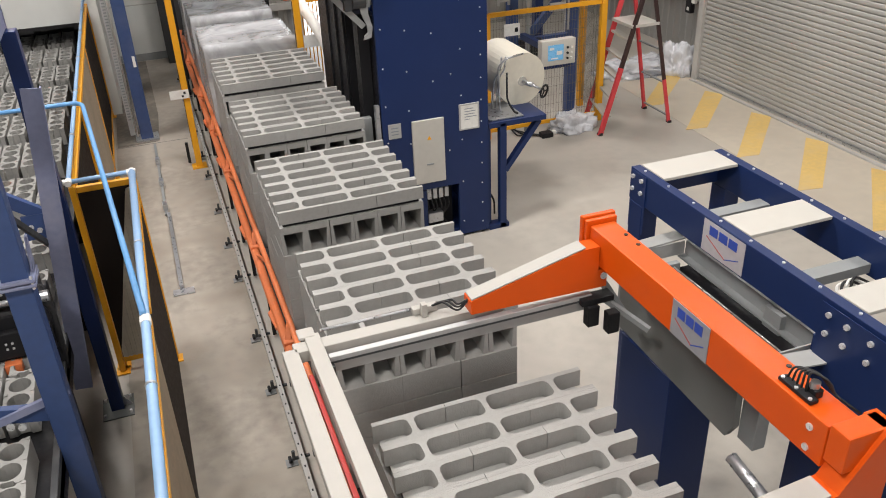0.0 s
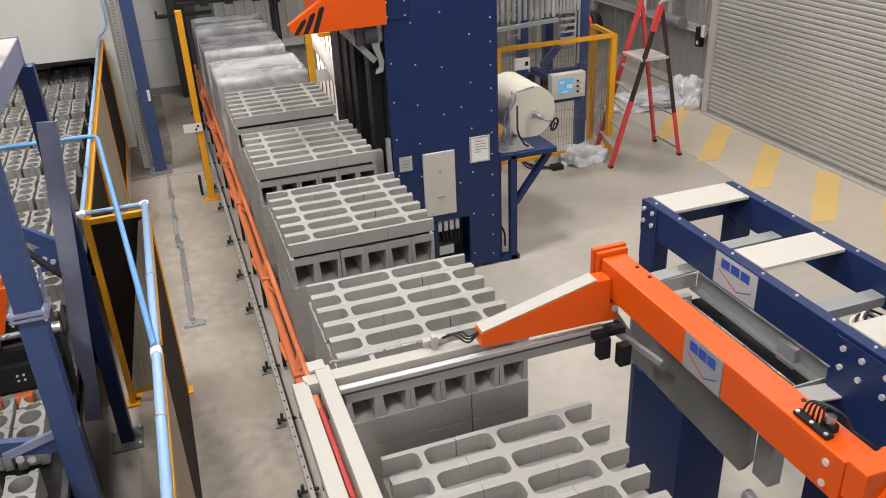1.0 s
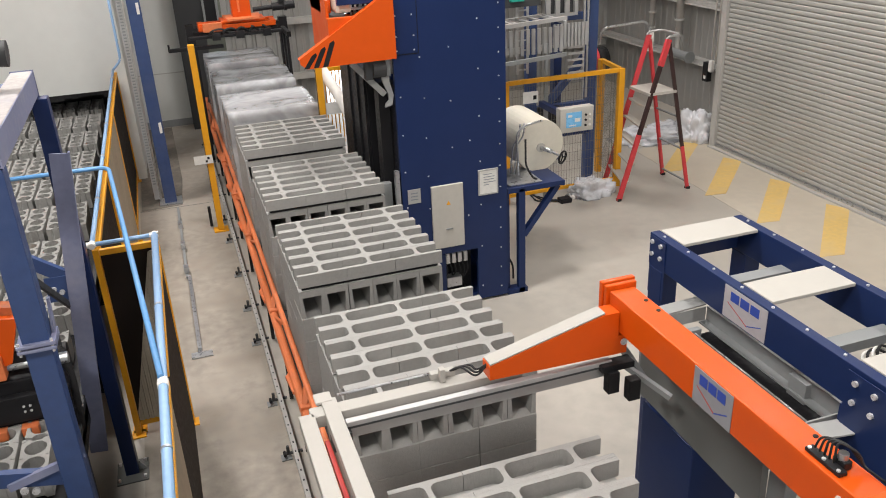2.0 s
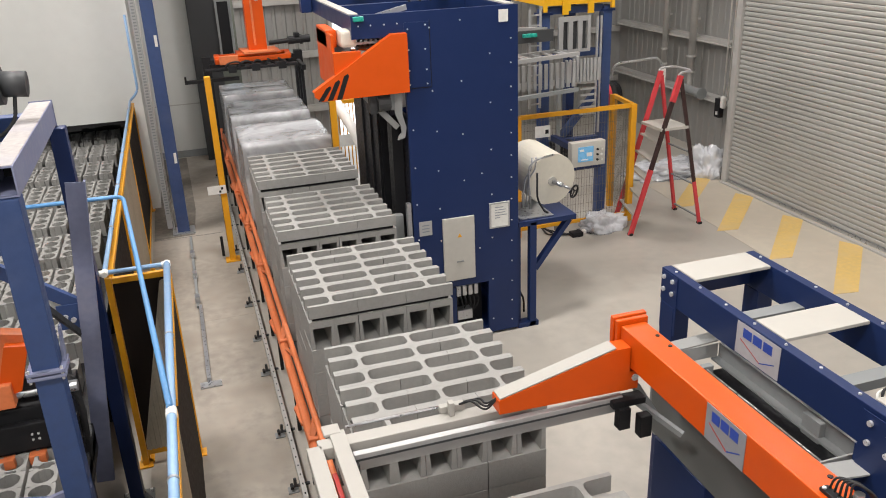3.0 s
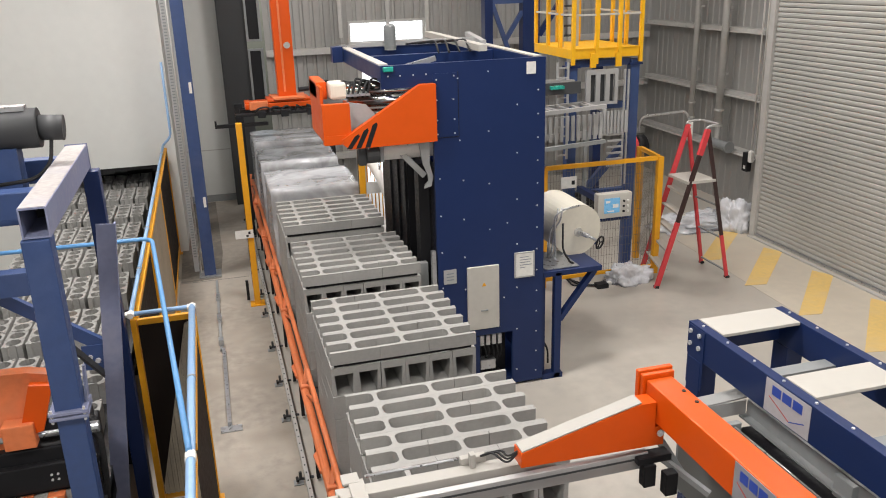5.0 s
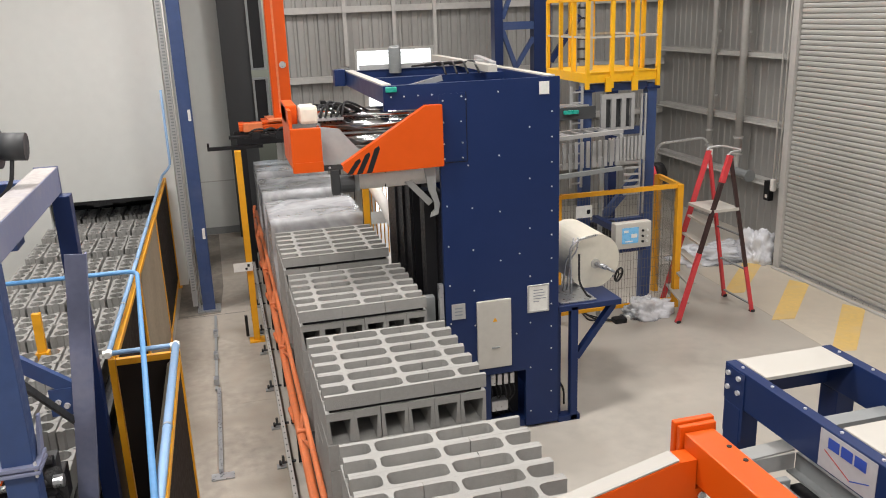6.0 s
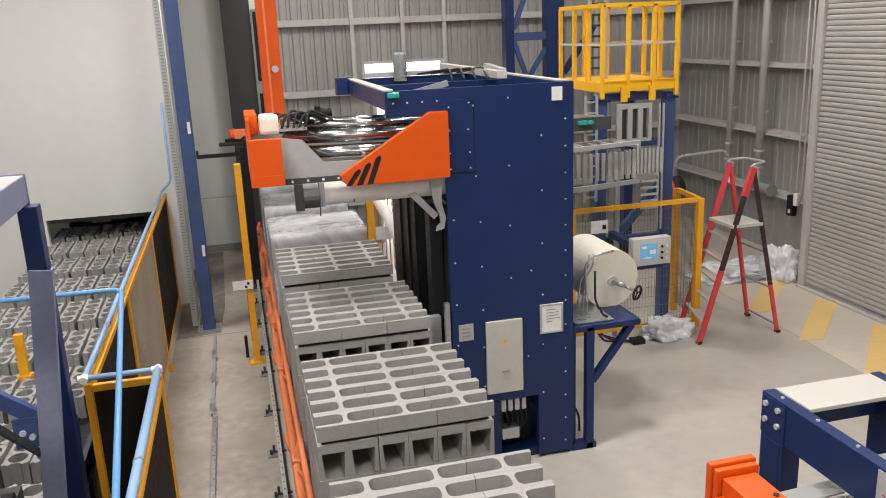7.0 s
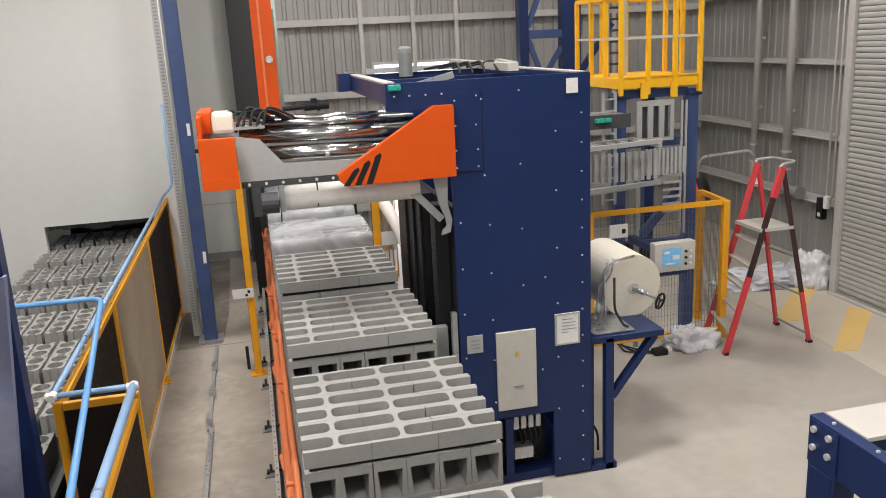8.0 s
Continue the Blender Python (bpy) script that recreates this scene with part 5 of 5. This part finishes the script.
rod(bm := B(), (3.78, 7.79, 1.575), (3.86, 7.66, 1.555), 0.028, 12)
rod(bm, (3.85, 7.68, 1.557), (3.97, 7.63, 1.49), 0.016, 10)
part("spindle", bm, STEEL, ro)
rod(bm := B(), (3.779, 7.79, 1.58), (3.781, 7.765, 1.579), 0.055, 16)
part("core", bm, CREAM, ro)
bm = B()
m = Matrix.Translation((3.985, 7.62, 1.475)) @ Vector((0.33, -0.52, -0.1)).to_track_quat("Z", "Y").to_matrix().to_4x4()
ring = []
for i in range(18):
    a = 2 * math.pi * i / 18
    ring.append(m @ Vector((0.075 * math.cos(a), 0.075 * math.sin(a), 0)))
tube(bm, ring + [ring[0]], 0.012, 6, 2)
for i in (0, 6, 12):
    rod(bm, m @ Vector((0, 0, 0)), ring[i], 0.008, 6)
part("hand_wheel", bm, BLACK, ro)
tube(bm := B(), [(3.42, 7.6, 1.34), (3.40, 7.6, 1.85), (3.48, 7.58, 1.93), (3.72, 7.62, 1.95)], 0.012, 8)
part("guard_rod", bm, STEEL, ro)
for k in range(2):
    tube(bm := B(), [(3.36 + 0.05 * k, 7.7, 1.34), (3.38 + 0.05 * k, 7.66, 1.7), (3.44 + 0.05 * k, 7.62, 1.8), (3.44 + 0.05 * k, 7.6, 1.95)], 0.01, 8)
    part("guard_rod", bm, STEEL, ro)
tube(bm := B(), [(3.46, 7.5, 1.8), (3.44, 7.45, 1.5), (3.52, 7.42, 1.36), (3.56, 7.42, 1.34)], 0.012, 8)
part("cable", bm, RUBBER, ro)

# ---- operator panel ----
hm = thing("operator_panel", (4.84, 8.8, 1.4), "grey operator panel with a lit touch screen", "control panel")
part("housing", box(B(), 4.59, 5.08, 8.8, 8.92, 1.36, 1.69, 0.01), CREAM, hm)
sc = part("screen", box(B(), 4.68, 4.9, 8.79, 8.799, 1.43, 1.63), SCREEN, hm, "lit blue touch screen")
for x, z, w, h in ((4.7, 1.57, 0.06, 0.03), (4.8, 1.5, 0.08, 0.05), (4.72, 1.45, 0.1, 0.015)):
    part("screen_field", box(B(), x, x + w, 8.7865, 8.7885, z, z + h), SIGN_WHITE, sc)
for i in range(3):
    for k in range(2):
        rod(bm := B(), (4.96 + 0.06 * k, 8.798, 1.44 + 0.07 * i), (4.96 + 0.06 * k, 8.78, 1.44 + 0.07 * i), 0.015, 10)
        part("button", bm, SIGN_WHITE if k else BLACK, hm)
part("arm", box(B(), 4.8, 4.88, 8.93, 9.9, 1.45, 1.53), NAVY, hm)

moved(hm, -0.05, 0.0, 0.0)

# ---- yellow cage and platform tower ----
cg = thing("safety_cage", (5.1, 9.75, 0), "yellow-framed wire mesh safety cage", "safety cage")
for x, y in ((4.27, 9.98), (6.12, 9.98), (6.2, 10.7)):
    part("post", box(B(), x - 0.045, x + 0.045, y - 0.045, y + 0.045, 0, 1.83, 0.006), YELLOW, cg)
part("post", box(B(), 3.2, 3.28, 7.85, 7.95, 0, 1.3, 0.006), YELLOW, cg)
part("top_rail", bar(B(), (4.31, 9.98, 1.81), (6.08, 9.98, 1.81), 0.05, 0.06), YELLOW, cg)
part("top_rail", bar(B(), (6.12, 10.02, 1.81), (6.2, 10.66, 1.81), 0.05, 0.06), YELLOW, cg)
part("bottom_rail", bar(B(), (4.31, 9.98, 0.12), (6.08, 9.98, 0.12), 0.04, 0.05), YELLOW, cg)
bm = B()
for i in range(40):
    f = (i + 0.5) / 40
    p = Vector((4.31 + 1.77 * f, 9.98, 0.12))
    bar(bm, p, p + Vector((0, 0, 1.68)), 0.003, 0.003)
for k in range(12):
    bar(bm, (4.31, 9.985, 0.25 + 0.135 * k), (6.08, 9.985, 0.25 + 0.135 * k), 0.003, 0.003)
for i in range(18):
    p = Vector((6.12 + 0.0045 * i, 10.03 + 0.036 * i, 0.12))
    bar(bm, p, p + Vector((0, 0, 1.68)), 0.005, 0.005)
part("wire_mesh", bm, WIRE, cg)
tg = part("sign", box(B(), 4.52, 4.76, 9.93, 9.935, 1.50, 1.67), SIGN_WHITE, cg, "white tag with a small mark")
part("mark", box(B(), 4.68, 4.73, 9.926, 9.9285, 1.55, 1.61), BLACK, tg)

pt = thing("platform_tower", (5.2, 10.8, 0), "navy steel tower with a yellow railed platform", "platform tower")
for x, y in ((5.97, 10.44), (4.98, 10.44), (5.97, 11.6), (4.6, 11.6)):
    part("leg", box(B(), x - 0.07, x + 0.07, y - 0.07, y + 0.07, 0, 3.28, 0.006), BLUE if y < 11 else NAVY, pt)
    part("cap", box(B(), x - 0.1, x + 0.1, y - 0.1, y + 0.1, 3.2, 3.23), NAVY, pt)
for z in (2.58, 1.25, 3.2):
    part("cross_beam", box(B(), 5.05, 5.9, 10.4, 10.5, z, z + 0.1), BLUE, pt)
part("brace", bar(B(), (4.95, 10.36, 1.1), (5.92, 10.36, 2.15), 0.08, 0.1), BLUE, pt)
part("cross_beam", box(B(), 4.7, 5.95, 10.36, 10.44, 0.85, 0.95), NAVY, pt)
deck = part("deck", box(B(), 4.92, 6.02, 10.3, 11.7, 3.33, 3.46, 0.006), PLATFORM_YELLOW, pt)
for x in (5.2, 5.6):
    part("lug", box(B(), x, x + 0.09, 10.27, 10.298, 3.2, 3.4), PLATFORM_YELLOW, deck)
rail = part("railing", box(B(), 4.92, 6.02, 10.28, 10.31, 3.46, 3.475), PLATFORM_YELLOW, pt)
for x, y in [(4.94, 10.3), (5.3, 10.3), (5.66, 10.3), (6.0, 10.3), (4.94, 10.75), (4.94, 11.2), (4.94, 11.68), (6.0, 10.75), (6.0, 11.2), (6.0, 11.68), (5.3, 11.68), (5.66, 11.68)]:
    part("stanchion", box(B(), x - 0.025, x + 0.025, y - 0.025, y + 0.025, 3.25 if y < 10.4 else 3.46, 4.42), PLATFORM_YELLOW, rail)
for z in (3.93, 4.42):
    bm = B()
    for a, b in (((4.94, 10.3), (6.0, 10.3)), ((4.94, 10.3), (4.94, 11.68)), ((6.0, 10.3), (6.0, 11.68)), ((4.94, 11.68), (6.0, 11.68))):
        bar(bm, (*a, z), (*b, z), 0.025 if z < 4 else 0.05, 0.025 if z < 4 else 0.05)
    part("hand_rail", bm, PLATFORM_YELLOW if z > 4 else CREAM, rail)
lad = part("cat_ladder", box(B(), 5.02, 5.06, 10.9, 10.94, 3.46, 5.6), ALUMINIUM, pt, "zinc access ladder")
part("stile", box(B(), 5.26, 5.3, 10.9, 10.94, 3.46, 5.6), ALUMINIUM, lad)
for i in range(14):
    part("rung", box(B(), 5.06, 5.26, 10.905, 10.935, 3.6 + 0.14 * i, 3.63 + 0.14 * i), DARK_GREY, lad)
low = part("lower_ladder", box(B(), 4.70, 4.73, 10.3, 10.33, 1.9, 3.3), ALUMINIUM, pt, "zinc access ladder")
part("stile", box(B(), 4.86, 4.89, 10.3, 10.33, 1.9, 3.3), ALUMINIUM, low)
for i in range(10):
    part("rung", box(B(), 4.73, 4.86, 10.305, 10.325, 1.95 + 0.14 * i, 1.97 + 0.14 * i), ALUMINIUM, low)
part("deck_beam", bar(B(), (3.9, 9.9, 3.1), (4.95, 10.3, 3.0), 0.06, 0.1), ALUMINIUM, pt)
moved(pt, -0.11, 0.0, -0.06)
hb = thing("steel_portal", (5.4, 14.5, 0), "navy steel lattice portal against the back wall", "steel frame")
for x, w in ((4.92, 0.16), (5.68, 0.34)):
    part("post", box(B(), x, x + w, 14.4, 14.62, 0, 7.9, 0.008), NAVY, hb)
part("cross_beam", box(B(), 5.08, 5.68, 14.42, 14.6, 3.9, 4.04), BLUE, hb)
part("brace", bar(B(), (5.08, 14.45, 3.9), (5.4, 14.45, 3.05), 0.06, 0.08), BLUE, hb)
part("brace", bar(B(), (5.68, 14.45, 3.75), (5.35, 14.45, 3.25), 0.06, 0.08), BLUE, hb)
part("brace", bar(B(), (5.08, 14.45, 4.1), (5.4, 14.45, 4.9), 0.06, 0.08), BLUE, hb)
part("brace", bar(B(), (6.02, 14.45, 3.3), (6.6, 14.45, 4.1), 0.08, 0.1), NAVY, hb)

# ---- grey rack conveyor behind the tower ----
rk = thing("rack_conveyor", (4.5, 9.6, 1.9), "grey zinc roller conveyor rack with upright slats", "conveyor rack")
for z, y in ((2.72, 9.5), (2.66, 10.2), (2.24, 9.5), (2.06, 10.2)):
    part("rail", bar(B(), (3.3, y - 0.25, z - 0.02), (4.96, y, z), 0.05, 0.05), GREY if z < 2.5 else ALUMINIUM, rk)
for i in range(20):
    x = 3.35 + 0.083 * i
    part("slat", box(B(), x, x + 0.045, 9.6, 9.63, 2.26, 2.6), ALUMINIUM, rk)
for i in range(10):
    x = 5.0 + 0.055 * i
    part("slat", box(B(), x, x + 0.03, 9.95, 9.98, 2.24, 2.56), ALUMINIUM, rk)
for i in range(7):
    part("slat", box(B(), 5.25, 5.5, 9.98, 10.0, 1.75 + 0.09 * i, 1.78 + 0.09 * i), ALUMINIUM, rk)
for x in (3.5, 4.2, 4.9):
    part("cross_bar", bar(B(), (x, 9.4, 2.68), (x + 0.05, 10.2, 2.66), 0.04, 0.04), ALUMINIUM, rk)
    part("post", box(B(), x, x + 0.05, 10.0, 10.05, 0, 2.3), GREY, rk)
part("beacon", box(B(), 4.28, 4.48, 9.78, 9.84, 2.94, 2.99, 0.01), GREEN, rk, "green beacon")
part("beacon_bar", box(B(), 4.2, 4.75, 9.85, 9.9, 2.86, 3.02), DARK_GREY, rk)
for x0, x1, z0, z1 in ((5.0, 5.07, 2.62, 3.12), (5.15, 5.22, 2.66, 3.05), (5.3, 5.37, 2.66, 3.05), (5.45, 5.5, 2.62, 3.12), (5.07, 5.45, 3.05, 3.12), (5.07, 5.45, 2.62, 2.66)):
    part("panel_strip", box(B(), x0, x1, 10.2, 10.24, z0, z1), ALUMINIUM, rk)
part("slot_backing", box(B(), 5.07, 5.45, 10.26, 10.27, 2.66, 3.05), DARK_GREY, rk)
for x in (5.6, 5.66):
    part("conduit", box(B(), x, x + 0.025, 10.2, 10.225, 1.4, 3.1), ALUMINIUM, rk)
for i in range(8):
    x = 3.5 + 0.19 * i
    part("roller", bar(B(), (x, 9.3 + 0.03 * i, 2.70), (x + 0.05, 10.15, 2.66), 0.03, 0.03), ALUMINIUM, rk)
part("drive", box(B(), 4.95, 5.3, 10.15, 10.4, 0.95, 1.3, 0.02), BLACK, rk)

# ---- step ladder ----
ld = thing("step_ladder", (6.4, 9.5, 0), "red fibreglass platform step ladder with white treads", "step ladder")
FA, FB_ = Vector((5.83, 9.39, 0)), Vector((6.08, 10.25, 0))
RA, RB = Vector((7.03, 9.41, 0)), Vector((7.04, 10.1, 0))
TA, TB = Vector((6.575, 9.5, 2.28)), Vector((6.57, 10.0, 2.27))
def along(a, b, f):
    return a + (b - a) * f
low = part("stile", bar(B(), FA, along(FA, TA, 0.42), 0.04, 0.075, 0.004), RED, ld)
part("stile_sleeve", bar(B(), along(FA, TA, 0.42), along(FA, TA, 0.84), 0.042, 0.062, 0.004), LADDER_BLACK, low)
part("stile_top", bar(B(), along(FA, TA, 0.84), TA, 0.05, 0.085, 0.004), RED, low)
part("stile", bar(B(), FB_, TB, 0.04, 0.075, 0.004), RED, ld)
rear = part("rear_stile", bar(B(), RA, along(RA, TA, 0.3), 0.035, 0.05), RED, ld)
part("rear_sleeve", bar(B(), along(RA, TA, 0.3), along(RA, TA, 0.98), 0.036, 0.05), LADDER_BLACK, rear)
part("rear_stile", bar(B(), RB, along(RB, TB, 0.97), 0.035, 0.05), RED, ld)
for i in range(1, 6):
    f = i * 0.117
    part("tread", bar(B(), along(FA, TA, f) + Vector((0.03, 0, 0)), along(FB_, TB, f) + Vector((0.03, 0, 0)), 0.11, 0.03), CREAM, ld)
pf = along(FA, TA, 0.675)
part("platform", prism(B(), [(pf.x - 0.06, pf.y - 0.02), (pf.x + 0.4, pf.y - 0.02), (pf.x + 0.4, pf.y + 0.52), (pf.x - 0.06, pf.y + 0.52)], "z", 1.51, 1.55), CREAM, ld)
tube(bm := B(), [TA + Vector((-0.04, 0, 0)), TA + Vector((0.0, -0.01, 0.04)), TA + Vector((0.2, 0.02, 0.05)), TB + Vector((0.2, 0, 0.05)), TB + Vector((0, 0.01, 0.04)), TB + Vector((-0.04, 0, 0))], 0.016, 8)
part("top_rail", bm, ALUMINIUM, ld)
for f in (0.05, 0.28, 0.5):
    part("rear_brace", bar(B(), along(RA, TA, f), along(RB, TB, f), 0.03, 0.02), GREY, ld)
for a in (FA, FB_, RA, RB):
    part("foot", box(B(), a.x - 0.028, a.x + 0.028, a.y - 0.035, a.y + 0.035, 0, 0.035), RUBBER, ld)


# ---- loose film heaps ----
def heap(name, cx, cy, rx, ry, h, seed, label, peak=0.0):
    bm = B()
    bmesh.ops.create_icosphere(bm, subdivisions=5, radius=1)
    off = Vector((seed * 7.3, seed * 2.1, 0))
    for v in bm.verts:
        c = v.co.copy()
        k = 0.85 + 0.45 * noise.noise(c * 1.4 + off) + 0.4 * abs(noise.noise(c * 3.1 + off)) + 0.2 * abs(noise.noise(c * 7.5 - off)) + 0.05 * noise.noise(c * 17.0 + off)
        v.co = Vector((c.x * rx * k, c.y * ry * k, max(0.0, c.z) * h * k + 0.004 + peak * max(0, c.x) * max(0, c.z)))
        v.co += Vector((cx, cy, 0))
    ob = thing(name, (cx, cy, 0), label, "plastic film")
    me = part("film", bm, FILM_HEAP, ob).data
    for poly in me.polygons:
        poly.use_smooth = True
    return ob


heap("film_heap", 5.6, 9.85, 0.36, 0.26, 0.26, 1, "crumpled heap of clear plastic film on the floor")
heap("film_heap", 8.0, 11.9, 0.75, 0.45, 0.22, 2, "long crumpled heap of clear film by the wall")
heap("film_heap", 8.55, 11.5, 0.26, 0.36, 0.5, 3, "tall crumpled bundle of clear film beside the roller door")
ch = thing("battery_charger", (5.1, 9.75, 0), "small black charger with cables on the floor", "charger")
part("body", box(B(), 5.0, 5.18, 9.62, 9.76, 0.0, 0.07, 0.012), BLACK, ch)
part("plug", box(B(), 5.22, 5.28, 9.72, 9.78, 0.0, 0.05, 0.008), PLASTIC_WHITE, ch)
for i in range(3):
    tube(bm := B(), [(5.05, 9.7, 0.03), (4.9 - 0.1 * i, 9.85, 0.02), (4.75, 10.1 + 0.1 * i, 0.02), (4.95, 10.3, 0.02)], 0.012, 6)
    part("cable", bm, RUBBER, ch)

# ---- fittings on the right wall ----
for y, r, zl in ((14.04, 0.055, 1.54), (13.1, 0.07, 1.52)):
    pp = thing("wall_pipe", (9.1, y, 1.5), "grey vertical service pipe on the wall", "pipe")
    rod(bm := B(), (9.2, y, zl), (9.2, y, 7.9), r, 14)
    part("riser", bm, GIRT, pp)
    rod(bm := B(), (9.2, y, zl - 0.3), (9.2, y, zl), r * 0.7, 12)
    part("reducer", bm, GIRT, pp)
    for z in (zl, zl + 0.3):
        rod(bm := B(), (9.2, y, z), (9.2, y, z + 0.035), r * 1.35, 14)
        part("flange", bm, GIRT, pp)
    for z in (2.5, 3.7):
        part("bracket", box(B(), 9.2, 9.33, y - 0.02, y + 0.02, z, z + 0.04), GIRT, pp)
pp = thing("drain_valve", (9.1, 11.7, 1.3), "grey cast valve at the foot of the pipes", "valve")
rod(bm := B(), (9.15, 13.2, 1.22), (9.15, 12.6, 1.2), 0.08, 14)
rod(bm, (9.15, 12.66, 1.2), (9.15, 12.6, 1.2), 0.11, 14)
part("body", bm, GREY, pp)
for k, y in enumerate((11.5, 11.95, 12.08)):
    cb = thing("wall_conduit", (9.25, y, 1.2), "thin white conduit down the wall", "conduit", "wall conduits")
    rod(bm := B(), (9.25, y, 1.2), (9.25, y, 7.9), 0.016, 8)
    part("tube", bm, PLASTIC_WHITE, cb)
sk = thing("socket_box", (9.2, 11.55, 1.1), "black wall socket with a white plug hanging", "socket")
part("box", box(B(), 9.16, 9.26, 12.05, 12.2, 0.85, 1.2, 0.01), BLACK, sk)
part("plug", box(B(), 9.12, 9.2, 11.9, 12.0, 1.05, 1.27, 0.03), PLASTIC_WHITE, sk)
part("label", box(B(), 9.155, 9.159, 12.09, 12.15, 0.9, 0.96), SIGN_WHITE, sk)
hr = thing("hose_reel", (6.6, 11.6, 1.3), "red hose reel beside the platform tower", "hose reel")
rod(bm := B(), (6.55, 11.6, 1.6), (6.75, 11.6, 1.6), 0.22, 24)
part("drum", bm, BLACK, hr)
rod(bm := B(), (6.5, 11.6, 1.6), (6.55, 11.6, 1.6), 0.25, 24)
part("flange", bm, RED, hr)
part("stand", box(B(), 6.6, 6.7, 11.55, 11.65, 0, 1.6), GREY, hr)
tube(bm := B(), [(6.6, 11.5, 1.9), (6.6, 11.45, 2.15), (7.4, 11.4, 2.2), (7.5, 11.4, 2.0)], 0.02, 8)
part("pipe", bm, STEEL, hr)
ab = thing("air_regulator", (7.5, 11.4, 1.7), "small white air regulator on a pipe end", "regulator")
rod(bm := B(), (7.5, 11.4, 1.7), (7.5, 11.4, 2.0), 0.05, 10)
part("bowl", bm, PLASTIC_WHITE, ab)


# ---- what moves ----
def motions():
    dx = [(0.0, 1.32), (1.5, 1.32), (2.8, 1.25), (3.5, 1.14), (4.0, 1.05), (4.5, 0.95), (5.2, 0.78), (6.0, 0.57), (6.5, 0.42), (7.0, 0.27), (7.5, 0.12), (8.0, -0.01)]
    walk(head, [(t, pose(x, 7.3, 3.0)) for t, x in dx])
    # x slides the mast sideways to fit the camera's view; z is its rise
    lift = [(0.0, 0.08, -0.13), (1.5, 0.08, -0.13), (3.5, 0.08, -0.13), (4.5, 0.07, -0.12), (5.4, 0.03, -0.07), (6.0, -0.04, 0.0), (7.0, -0.18, 0.1), (8.0, -0.29, 0.22)]
    walk(mast, [(t, pose(0.95 + x, 12.6, 2.9 + z)) for t, x, z in lift])


motions()
